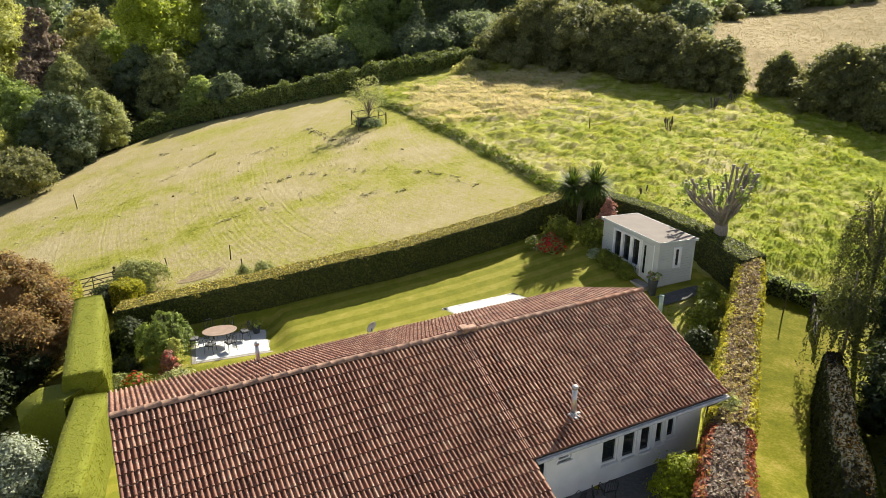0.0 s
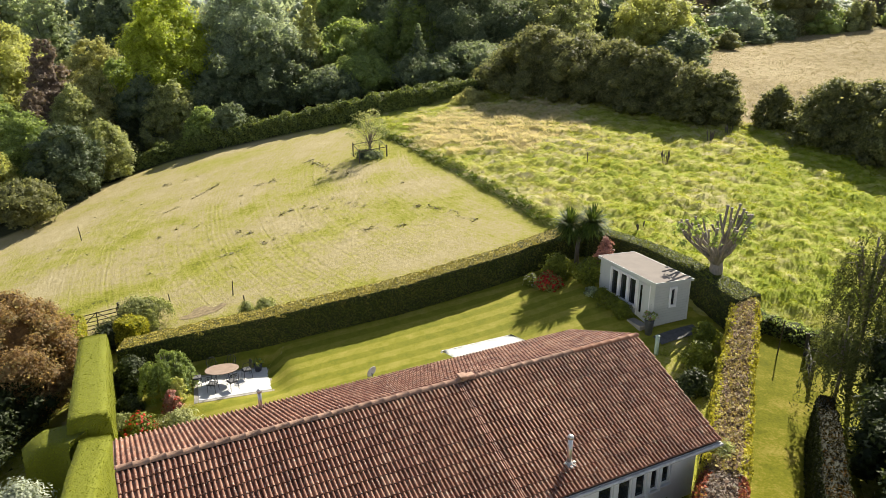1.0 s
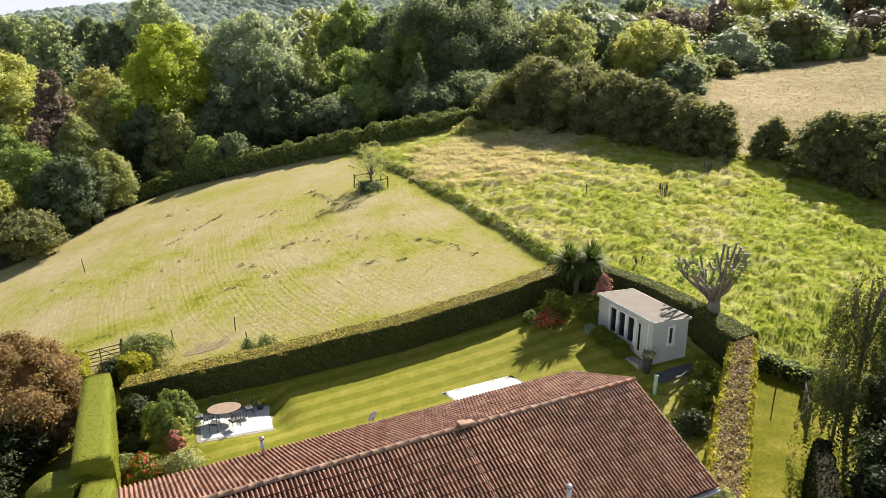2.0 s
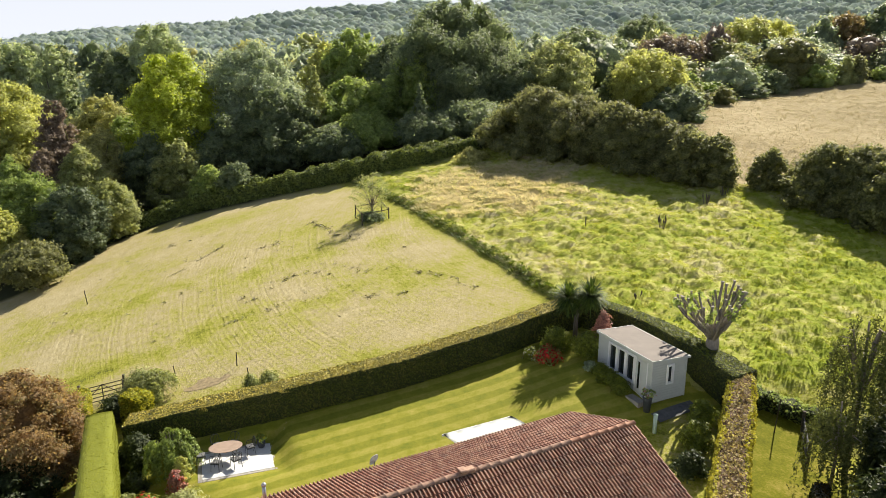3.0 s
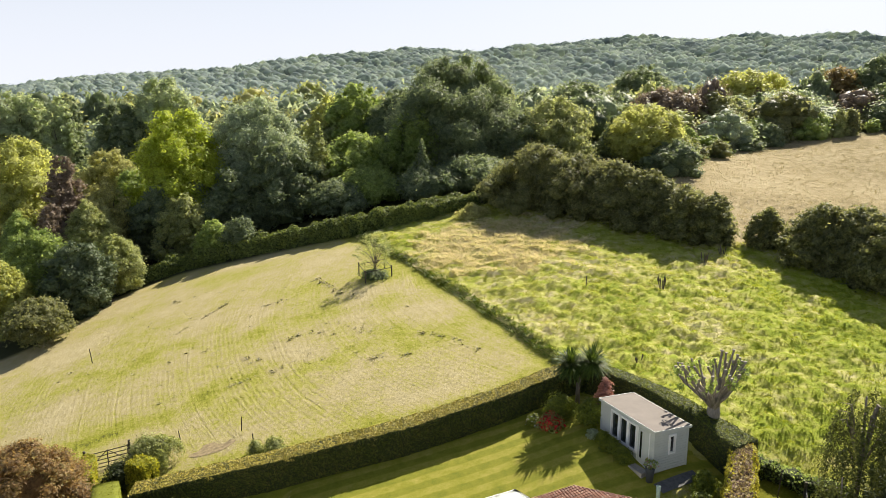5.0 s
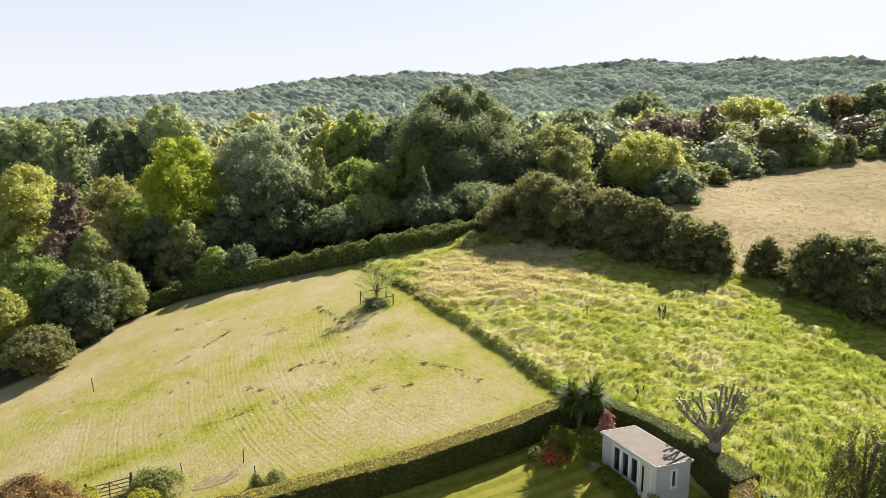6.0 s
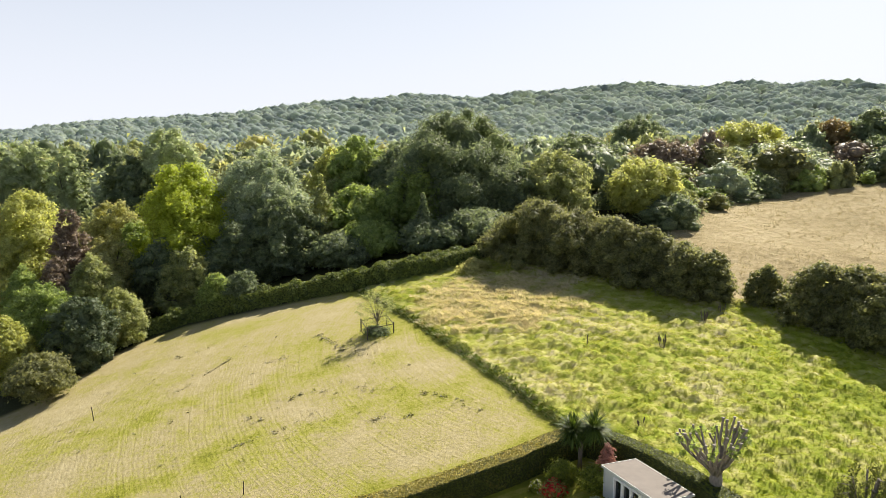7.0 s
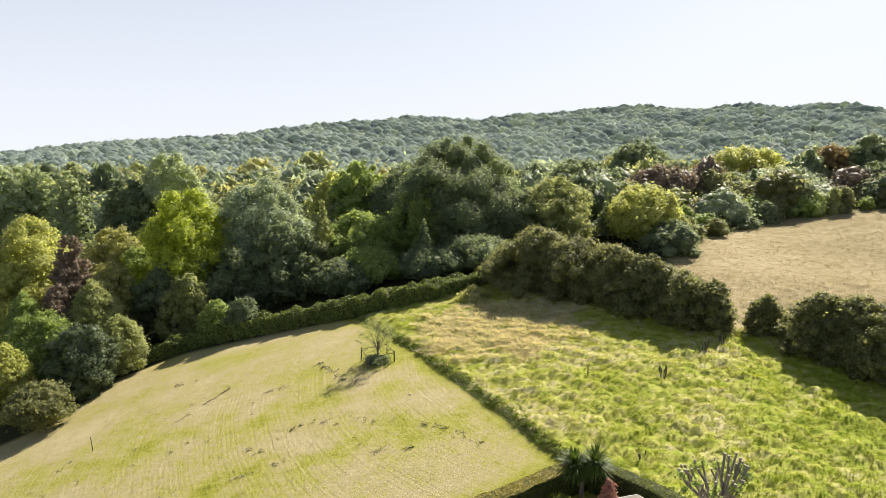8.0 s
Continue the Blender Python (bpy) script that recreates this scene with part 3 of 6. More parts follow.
def crown_points(r, height, radius, base, shape, clumps, per, clump_size, solid=0.6, skin=0):
    """Leaf places and directions, gathered in clumps that make an uneven crown, and its inside."""
    h = height - base
    u = r.uniform(0, 1, clumps) ** (1.4 if shape == "cone" else 1.0)
    ang = r.uniform(0, 2 * math.pi, clumps)
    a0, a1, a2 = r.uniform(0, 6, 3)

    def lobes(a, t):
        return 1 + 0.15 * np.sin(a * 2 + a0 + t * 2) + 0.13 * np.sin(a * 3 + t * 5 + a1) + 0.08 * np.sin(a * 5 - t * 7 + a2)

    inner = r.uniform(size=clumps) < 0.12
    rad = radius * profile(shape, u) * lobes(ang, u) * np.where(inner, r.uniform(0.4, 0.75, clumps), r.uniform(0.82, 1.06, clumps))
    top = height * (1 + 0.05 * np.sin(ang * 2 + a1))
    c = np.stack([np.cos(ang) * rad, np.sin(ang) * rad, base + u * (top - base) * 0.98], 1)
    size = clump_size * r.uniform(0.45, 1.45, clumps)
    d = unit(r.normal(size=(clumps, per, 3)))
    d[..., 2] = np.abs(d[..., 2]) * np.where(r.uniform(size=(clumps, per)) < 0.72, 1, -1)
    k = size[:, None, None] * r.uniform(0.45, 1.15, (clumps, per, 1))
    p = c[:, None, :] + d * k * np.array([1, 1, 0.7])
    whole = unit((c - np.array([0, 0, base + h * 0.35])) / np.array([radius, radius, h * 0.6]))[:, None, :]
    out = unit(d * 0.8 + 0.6 * whole + np.array([0, 0, 0.25]) + r.normal(size=d.shape) * 0.5)
    p[..., 2] = np.maximum(p[..., 2], 0.05)
    p, out = p.reshape(-1, 3), out.reshape(-1, 3)
    if skin:
        # sprays over the whole billowing surface
        us, an = r.uniform(0, 1, skin), r.uniform(0, 2 * math.pi, skin)
        if shape == "cone":
            us = us ** 1.6
        bil = 1 + 0.09 * np.sin(an * 7 + 3 * np.sin(us * 9 + a0)) * np.sin(us * 13 + an * 2 + a1) + 0.05 * np.sin(an * 13 + us * 21 + a2)
        rs = radius * profile(shape, us) * lobes(an, us) * bil * r.uniform(0.74, 1.02, skin)
        q = np.stack([np.cos(an) * rs, np.sin(an) * rs, base + us * height * (1 + 0.05 * np.sin(an * 2 + a1)) * 0.98 - us * base], 1)
        nrm = unit(np.stack([np.cos(an), np.sin(an), 0.35 + 1.4 * us ** 2], 1) + r.normal(size=(skin, 3)) * 0.55)
        q[:, 2] = np.maximum(q[:, 2] + r.normal(size=skin) * 0.1, 0.05)
        p, out = np.vstack([p, q]), np.vstack([out, nrm])
    core = None
    if solid:
        m, k = 16, 11
        uu, aa = np.meshgrid(np.linspace(0.0, 0.97, k), np.arange(m) * 2 * math.pi / m, indexing="ij")
        rr = radius * solid * profile(shape, uu) * lobes(aa, uu) * r.uniform(0.85, 1.15, uu.shape)
        rr[-1] *= 0.25
        v = np.stack([np.cos(aa) * rr, np.sin(aa) * rr, base + uu * h * 0.9], -1).reshape(-1, 3)
        f = []
        for i in range(k - 1):
            for q in range(m):
                a, b = i * m + q, i * m + (q + 1) % m
                f += [(a, b, b + m), (a, b + m, a + m)]
        core = (v, np.array(f))
    return p, out, c, core


def limbs(r, height, radius, base, centres, girth, count=9):
    bm = bmesh.new()
    lean = r.normal(size=2) * radius * 0.06
    top = Vector((lean[0], lean[1], base + (height - base) * 0.7))
    stem = [Vector((0, 0, -0.3)), Vector((lean[0] * 0.2, lean[1] * 0.2, base * 0.6)), top * 0.6 + Vector((0, 0, base * 0.2)), top]
    tube(bm, stem, [girth * 1.35, girth, girth * 0.65, girth * 0.15], 8)
    for i in r.choice(len(centres), min(count, len(centres)), replace=False):
        e = Vector(centres[i])
        s = Vector((lean[0] * 0.3, lean[1] * 0.3, base * 0.55 + 0.35 * (e.z - base * 0.5) * r.uniform(0.4, 0.9)))
        m = s.lerp(e, 0.5) + Vector((0, 0, 0.06 * height))
        tube(bm, [s, m, e], [girth * 0.45, girth * 0.28, girth * 0.06], 5)
    return bm


def puff_crown(r, height, radius, base, shape, leaf, puff, cover, body=0.7):
    """A crown built up of overlapping leafy masses: leaf places, directions, the masses' centres and insides."""
    h = height - base
    a0, a1, a2 = r.uniform(0, 6, 3)
    side = 2 * math.pi * radius * h * (0.55 if shape == "cone" else 0.8) + math.pi * radius ** 2
    count = int(np.clip(1.7 * side / (math.pi * puff ** 2), 16, 190))
    i = np.arange(count)
    u = ((i + 0.5) / count) ** (1.5 if shape == "cone" else 0.95)
    ang = i * 2.39996 + r.normal(size=count) * 0.45
    prof = profile(shape, u)
    size = puff * r.uniform(0.62, 1.35, count) * (0.4 + 0.6 * np.clip(prof, 0, 1))
    lobes = 1 + 0.14 * np.sin(ang * 2 + a0 + u * 2) + 0.1 * np.sin(ang * 3 + u * 5 + a1) + 0.07 * np.sin(ang * 5 - u * 7 + a2)
    rad = np.maximum(radius * prof * lobes * r.uniform(0.8, 1.07, count) - 0.55 * size, 0.0)
    z = base + u * (h * (1 + 0.04 * np.sin(ang * 2 + a1)) - 0.6 * size) + 0.25 * size
    c = np.stack([np.cos(ang) * rad, np.sin(ang) * rad, z], 1)
    per = np.maximum((cover * 4 * math.pi * size ** 2 / leaf ** 2).astype(int), 12)
    k = np.repeat(i, per)
    n = len(k)
    d = unit(r.normal(size=(n, 3)))
    d[:, 2] = np.where((d[:, 2] < 0) & (r.uniform(size=n) < 0.45), -d[:, 2], d[:, 2])
    ph = r.uniform(0, 6, (count, 3))[k]
    bil = 1 + 0.2 * np.sin(d[:, 0] * 6 + ph[:, 0]) * np.sin(d[:, 1] * 6 + ph[:, 1]) + 0.15 * np.sin(d[:, 2] * 8 + d[:, 0] * 5 + ph[:, 2])
    out = np.where(r.uniform(size=n) < 0.16, r.uniform(1.05, 1.35, n), r.uniform(0.66, 1.06, n))
    p = c[k] + d * (size[k] * bil * out)[:, None] * np.array([1.0, 1.0, 0.82])
    keep = np.ones(n, bool)
    for m in range(count):
        q = (p - c[m]) / np.array([1.0, 1.0, 0.82])
        keep &= (k == m) | ((q * q).sum(1) > (0.55 * size[m]) ** 2)
    keep &= (p[:, 2] > 0.05) & (p[:, 0] ** 2 + p[:, 1] ** 2 > (radius * 0.3) ** 2 * (p[:, 2] < base + 0.75 * h))
    p, d = p[keep], d[keep]
    n = unit(d + np.array([0, 0, 0.5]) + r.normal(size=d.shape) * 0.6)
    v, f = blobs(c, size * body, r, 0.85)
    rows, m = 9, 14
    uu, aa = np.meshgrid(np.linspace(0.0, 0.94, rows), np.arange(m) * 2 * math.pi / m, indexing="ij")
    rr = radius * 0.52 * profile(shape, uu) * r.uniform(0.85, 1.12, uu.shape)
    inner = np.stack([np.cos(aa) * rr, np.sin(aa) * rr, base + uu * h * 0.94], -1).reshape(-1, 3)
    a, b = np.meshgrid(np.arange(rows - 1) * m, np.arange(m), indexing="ij")
    q0, q1 = (a + b).ravel(), (a + (b + 1) % m).ravel()
    ring = np.vstack([np.stack([q0, q1, q1 + m], 1), np.stack([q0, q1 + m, q0 + m], 1)])
    return p, n, c, (np.vstack([v, inner]), np.vstack([f, ring + len(v)]))


def tree(name, label, at, height, radius, leaves, seed, base=None, shape="round", leaf=0.3, girth=None, bark=None, puff=None, cover=0.54, category="tree", group=""):
    r = np.random.default_rng(seed)
    base = height * 0.16 if base is None else base
    t = thing(name, label, category, (at[0], at[1], ground(*at)), r.uniform(0, 360), group)
    puff = puff or float(np.clip(radius * 0.24, 0.4, 2.4))
    p, n, c, core = puff_crown(r, height, radius, base, shape, leaf, puff, cover)
    part("trunk", limbs(r, height, radius, base, c, girth or height * 0.022, 10), bark or BARK, t, smooth=True)
    v, f = leaf_tris(p, n, leaf, r)
    finish("crown", mesh_np("crown", np.vstack([core[0], v]), np.vstack([core[1], f + len(core[0])])), LEAF[leaves], t)
    return t


def open_tree(name, label, at, height, radius, leaves, seed, base, clumps, per, leaf, girth, clump):
    """A thin crown of small sprays on bare limbs."""
    r = np.random.default_rng(seed)
    t = thing(name, label, "tree", (at[0], at[1], ground(*at)), r.uniform(0, 360))
    p, n, c, _ = crown_points(r, height - clump * 0.5, radius - clump * 0.6, base, "round", clumps, per, clump, 0)
    part("trunk", limbs(r, height, radius, base, c, girth, 26), BARK_PALE, t, smooth=True)
    finish("crown", crown_mesh("crown", p, n, None, leaf, r), LEAF[leaves], t)
    return t


def shrub(name, label, at, height, radius, leaves, seed, clumps=26, per=60, leaf=0.13, shape="dome", category="shrub", extra=None, z=None):
    r = np.random.default_rng(seed)
    t = thing(name, label, category, (at[0], at[1], ground(*at) if z is None else z))
    cl = max(radius * 0.34, 0.08)
    p, n, c, core = crown_points(r, height - cl * 0.4, max(radius - cl * 0.6, 0.1), height * 0.08, shape, clumps, per, cl, 0.55, int(0.9 * (2 * math.pi * radius * height + math.pi * radius ** 2) / leaf ** 2))
    bm = bmesh.new()
    for i in range(0, len(c), max(1, len(c) // 8)):
        tube(bm, [(0.03 * math.cos(i), 0.03 * math.sin(i), -0.1), (c[i][0] * 0.5, c[i][1] * 0.5, c[i][2] * 0.6), tuple(c[i])], [0.035, 0.025, 0.01], 5)
    part("stems", bm, BARK, t)
    finish("foliage", crown_mesh("foliage", p, n, core, leaf, r), LEAF[leaves], t)
    if extra:
        kind, count, size = extra
        k = r.choice(len(p), count)
        tagged(finish("flowers", mesh_np("flowers", *leaf_quads(p[k] + n[k] * 0.08, n[k], size, r, 1.1)), LEAF[kind], t), kind="stuff")
    return t


# ---- hedges ----
def hedge(name, label, line, widths, heights, leaves, seed, density=170, leaf=0.085, rough=0.05, taper=0.06, group="", core=None, ragged=0.0, top=None, edge=None):
    """A clipped hedge along a line: a lumpy body with leaves all over it."""
    r = np.random.default_rng(seed)
    line = [np.array(p, float) for p in line]
    seg = [np.linalg.norm(b - a) for a, b in zip(line, line[1:])]
    total = sum(seg)
    n = max(2, int(total / 0.35))
    at = np.linspace(0, total, n + 1)
    cum = np.concatenate([[0], np.cumsum(seg)])
    px, py = [np.interp(at, cum, [p[k] for p in line]) for k in (0, 1)]
    w, h = np.interp(at, cum, widths), np.interp(at, cum, heights)
    tx, ty = np.gradient(px), np.gradient(py)
    ln = np.hypot(tx, ty)
    sx, sy = ty / ln, -tx / ln
    gz = base_ground(px, py)
    # section from one foot over the top to the other
    prof = [(-1, 0), (-1, .3), (-1, .6), (-.98, .88), (-.9, .99), (-.45, 1), (0, 1.0), (.45, 1), (.9, .99), (.98, .88), (1, .6), (1, .3), (1, 0)]
    rings = []
    for a, b in prof:
        off = a * (w / 2) * (1 - taper * b)
        rings.append(np.stack([px + sx * off, py + sy * off, gz - 0.12 + (h + 0.12) * b], -1))
    V = np.stack(rings, 1)
    V = V + r.normal(size=V.shape) * rough * 0.6
    V[..., 2] += 0.5 * rough * lumps(V[..., 0], V[..., 1], 0.9)
    if ragged:
        up = np.array([b for _, b in prof])[None, :]
        V[..., 2] += ragged * lumps(V[..., 0], V[..., 1], 3.0) * up
        V[..., :2] += (ragged * 0.5 * lumps(V[..., 0] + V[..., 2], V[..., 1], 2.2))[..., None]
    m = len(prof)
    ids = np.arange((n + 1) * m).reshape(n + 1, m)
    q = np.stack([ids[:-1, :-1], ids[:-1, 1:], ids[1:, 1:], ids[1:, :-1]], -1).reshape(-1, 4)
    V = V.reshape(-1, 3)
    nv = len(V)
    ends, verts = [], V
    for k in (0, n):
        ring = ids[k]
        mid = V[ring].mean(0)
        verts = np.vstack([verts, mid[None]])
        c = len(verts) - 1
        ends += [[ring[i], ring[i + 1], c, c] for i in range(m - 1)]
    faces = np.vstack([q, np.array([[a, b, c, c] for a, b, c, _ in ends])])
    tri = np.vstack([faces[:, :3], faces[:len(q)][:, [0, 2, 3]]])
    t = thing(name, label, "hedge", group=group)
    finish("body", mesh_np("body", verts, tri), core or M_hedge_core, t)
    A, B, C = verts[tri[:, 0]], verts[tri[:, 1]], verts[tri[:, 2]]
    nor = np.cross(B - A, C - A)
    area = np.linalg.norm(nor, axis=1) / 2
    count = int(area.sum() * density)
    pick = r.choice(len(tri), count, p=area / area.sum())
    u, v = r.uniform(size=(2, count))
    flip = u + v > 1
    u[flip], v[flip] = 1 - u[flip], 1 - v[flip]
    pts = A[pick] + (B - A)[pick] * u[:, None] + (C - A)[pick] * v[:, None]
    nn = unit(nor[pick])
    # outward side of each face
    k = np.argmin((pts[:, None, 0] - px[None, ::4]) ** 2 + (pts[:, None, 1] - py[None, ::4]) ** 2, axis=1) * 4
    outw = pts - np.stack([px[k], py[k], gz[k] + h[k] * 0.55], -1)
    nn = nn * np.sign((nn * outw).sum(1))[:, None]
    pts = pts + nn * r.uniform(-0.02, rough * 1.3, count)[:, None]
    dirs = unit(nn + r.normal(size=nn.shape) * (0.28 if leaves == "yew" else 0.6))
    across = np.abs((pts[:, 0] - px[k]) * sx[k] + (pts[:, 1] - py[k]) * sy[k]) / (w[k] / 2)
    # top leaves get a colour of their own, sun or shade put into it
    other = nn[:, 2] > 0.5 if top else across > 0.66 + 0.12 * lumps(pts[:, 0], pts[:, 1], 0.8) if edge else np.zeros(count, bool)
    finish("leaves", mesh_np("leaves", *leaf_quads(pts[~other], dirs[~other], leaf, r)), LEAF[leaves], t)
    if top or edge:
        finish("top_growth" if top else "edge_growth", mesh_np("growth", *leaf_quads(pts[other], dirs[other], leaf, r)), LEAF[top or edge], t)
    return t


# next two: dark sides and lighter tops paint in shade and sun
hedge("hedge", "long clipped hedge beside the lawn, yellowing top coloured as sunlit, sides as shaded", [(-17.3, 34.2), (-9.6, 35.4), (-2.7, 37.1), (3.8, 39.5), (8.9, 42.2)], [1.7, 1.6, 1.6, 1.5, 1.4], [1.6, 1.6, 1.6, 1.65, 1.75], "hedge_side_shaded", 11, 520, 0.065, 0.03, top="hedge")
hedge("hedge", "clipped hedge behind the garden room, green top", [(9.2, 41.6), (12.6, 38.0), (14.6, 35.2), (15.7, 33.4)], [1.3, 1.4, 1.7, 2.2], [1.7, 1.7, 1.8, 1.9], "hedge_side_shaded", 12, 380, 0.065, 0.03, top="box")
hedge("hedge", "broad mixed hedge, purplish within golden edges", [(15.6, 33.6), (15.1, 32.2), (12.95, 27.6), (11.3, 23.8), (9.55, 20.0)], [1.25, 1.35, 1.4, 1.45, 1.5], [1.75, 1.75, 1.75, 1.75, 1.75], "mixed", 13, 300, 0.09, 0.09, core=M_mixed_core, edge="mixed_edge")
hedge("hedge", "twiggy brown hedge with red leaves along its edges", [(9.5, 19.9), (8.0, 16.3)], [1.45, 1.6], [1.72, 1.72], "bare_twigs", 19, 300, 0.09, 0.1, core=M_mixed_core, edge="red_edge")
hedge("hedge", "smooth clipped bright green hedge with a broad flat top", [(-17.9, 32.7), (-16.4, 29.2), (-14.5, 25.0)], [1.45, 1.6, 1.75], [3.15, 3.25, 3.4], "yew", 14, 420, 0.055, 0.008, core=M_yew_core)
hedge("hedge", "lower clipped green hedge running past the house end", [(-14.1, 24.6), (-13.5, 22.3), (-12.1, 18.2)], [1.4, 1.3, 1.3], [2.65, 2.65, 2.6], "yew", 15, 420, 0.055, 0.008, core=M_yew_core)
hedge("hedge", "rounded clipped green hedge wing curving from the tall hedge", [(-14.7, 24.6), (-15.6, 24.9), (-16.5, 24.8), (-17.1, 24.4)], [1.4, 1.8, 1.9, 1.5], [2.8, 2.8, 2.7, 2.3], "yew", 16, 420, 0.055, 0.008, core=M_yew_core)
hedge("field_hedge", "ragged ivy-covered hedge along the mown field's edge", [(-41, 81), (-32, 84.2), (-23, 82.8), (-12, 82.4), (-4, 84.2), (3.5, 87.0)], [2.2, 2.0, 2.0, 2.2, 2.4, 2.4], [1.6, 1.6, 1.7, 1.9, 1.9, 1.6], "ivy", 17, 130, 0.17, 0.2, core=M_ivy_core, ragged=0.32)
hedge("boundary_hedge", "tall steep-sided hedge with a browning top beside the grass, colours darkened for shade", [(15.15, 24.4), (13.8, 21.3), (12.5, 18.4), (11.55, 16.0)], [0.8, 1.05, 1.15, 1.2], [2.3, 2.5, 2.5, 2.5], "shady_hedge", 18, 330, 0.07, 0.05, core=M_dark_core, ragged=0.05, top="brown_top_shaded", taper=0.3)


# ---- house ----
def roof_tile_mesh():
    """One double-roll clay tile, 0.3 wide and 0.4 long, lying along -y, its tail proud."""
    prof = [(0, 0), (.012, .045), (.03, .07), (.066, .07), (.088, .045), (.098, .002), (.15, 0), (.162, .045), (.18, .07), (.216, .07), (.238, .045), (.248, .002), (.3, 0)]
    v, f = [], []
    for y, dz in ((0.0, 0.0), (-0.385, 0.052), (-0.385, 0.052), (-0.385, 0.002)):
        v += [(x, y, z + dz if dz != 0.002 else z * 0.35) for x, z in prof]
    n = len(prof)
    for row in (0, 2):
        for i in range(n - 1):
            a = row * n + i
            f.append((a, a + n, a + n + 1, a + 1))
    return v, f


TW, TG = 0.3, 0.345
tile_v, tile_f = roof_tile_mesh()
tile_me = mesh_np("tile", tile_v, tile_f)
tile_me.materials.append(M_tile)
tile_me.shade_smooth()
RIDGE_Z, FRONT, REAR = 3.14, 24.0, 20.6
bungalow = thing("bungalow", "white rendered bungalow under a brown pantiled roof", "house")
bungalow.matrix_basis = HOUSE
tiles_joined = []
near_tiles = []


def slope_matrix(pitch, side):
    """Roof plane: x along the ridge, -y down the slope."""
    if side == "front":
        return Matrix.Translation((0, 0, RIDGE_Z)) @ pose(0, 0, 0, pitch, 0, 0)
    return Matrix.Translation((0, 0, RIDGE_Z)) @ pose(0, 0, 0, 0, 0, 180) @ pose(0, 0, 0, pitch, 0, 0)


for side, pitch, x0, x1, run in (("front", FRONT, 0.0, 10.8, 6.9), ("front", FRONT, 10.8, 18.75, 4.55), ("rear", REAR, 0.0, 18.75, 3.98)):
    sm = slope_matrix(pitch, side)
    length = run / math.cos(radians(pitch))
    rows = int(round((length - 0.05) / TG))
    cols = int(round((x1 - x0) / TW))
    rnd = random.Random(int(x0 * 10 + x1))
    for i in range(rows):
        for j in range(cols):
            x = x0 + (j + 0.0) * (x1 - x0) / cols
            xx = x if side == "front" else -(x + TW)
            m = sm @ pose(xx + rnd.uniform(-.006, .006), -0.06 - i * TG + rnd.uniform(-.008, .008), 0.075 + rnd.uniform(-.004, .004), rnd.uniform(-.6, .6) + 0.0, rnd.uniform(-.8, .8), rnd.uniform(-.6, .6))
            (near_tiles if side == "front" and 2.5 < x < 10.8 and i < 11 else tiles_joined).append(m)
near_tiles, rest = near_tiles[:300], near_tiles[300:]
tiles_joined += rest
tv = np.array(tile_v)
allv = np.concatenate([tv @ np.array(m.to_3x3()).T + np.array(m.translation) for m in tiles_joined])
allf = (np.array(tile_f)[None] + (np.arange(len(tiles_joined)) * len(tv))[:, None, None]).reshape(-1, 4)
tagged(finish("roof_tiles", mesh_np("roof_tiles", allv, allf), M_tile, bungalow, smooth=True), "brown double-roll clay tiles with pale lichen", kind="stuff")

# solid walls and roof deck
bm = bmesh.new()


def prism(bm, pts, x0, x1):
    """A section of (y, z) points drawn out along x."""
    a = [bm.verts.new((x0, y, z)) for y, z in pts]
    b = [bm.verts.new((x1, y, z)) for y, z in pts]
    n = len(pts)
    bm.faces.new(a)
    bm.faces.new(b[::-1])
    for i in range(n):
        bm.faces.new((a[i], b[i], b[(i + 1) % n], a[(i + 1) % n]))


tf, tr = math.tan(radians(FRONT)), math.tan(radians(REAR))
for x0, x1, run in ((0.02, 10.78, 6.85), (10.78, 18.72, 4.5)):
    prism(bm, [(0, RIDGE_Z), (-run, RIDGE_Z - run * tf), (-run, RIDGE_Z - run * tf - 0.16), (0, RIDGE_Z - 0.16), (3.95, RIDGE_Z - 3.95 * tr - 0.16), (3.95, RIDGE_Z - 3.95 * tr)], x0, x1)
bmesh.ops.recalc_face_normals(bm, faces=bm.faces[:])
part("roof_deck", bm, plain("roof_boards", (0.07, 0.06, 0.055), 0.9, 0, 0.2, 5), bungalow)


def wall_panel(x0, x1, y, holes, z0, z1, thick=0.28):
    """A wall along x with rectangular openings through it."""
    bm = bmesh.new()
    xs = sorted({x0, x1, *[h[0] for h in holes], *[h[1] for h in holes]})
    for a, b in zip(xs, xs[1:]):
        hs = [h for h in holes if h[0] <= a and h[1] >= b]
        cuts = sorted([(h[2], h[3]) for h in hs])
        z = z0
        for c0, c1 in cuts + [(z1, z1)]:
            if c0 > z:
                box(bm, (b - a, thick, c0 - z), ((a + b) / 2, y + thick / 2, (z + c0) / 2))
            z = c1
    bmesh.ops.remove_doubles(bm, verts=bm.verts[:], dist=0.0005)
    return bm


WY = -4.05
WINS = [(12.1, 12.6, 0.3, 0.6), (13.85, 14.5, -0.45, 0.66), (14.7, 15.3, -0.5, 0.66), (15.45, 15.95, -0.5, 0.66), (16.12, 16.5, -0.4, 0.66), (16.62, 17.02, -0.3, 0.66)]
part("wall", wall_panel(10.9, 18.15, WY, WINS, FLOOR - 1.2, 0.98), M_white, bungalow, "white rendered front wall")
LOW = -4.6
bm = bmesh.new()
box(bm, (0.28, 7.6, 1.0 - LOW), (18.0, 0.05, (1.0 + LOW) / 2))
box(bm, (17.9, 0.28, 1.5 - LOW), (9.1, 3.45, (1.5 + LOW) / 2))
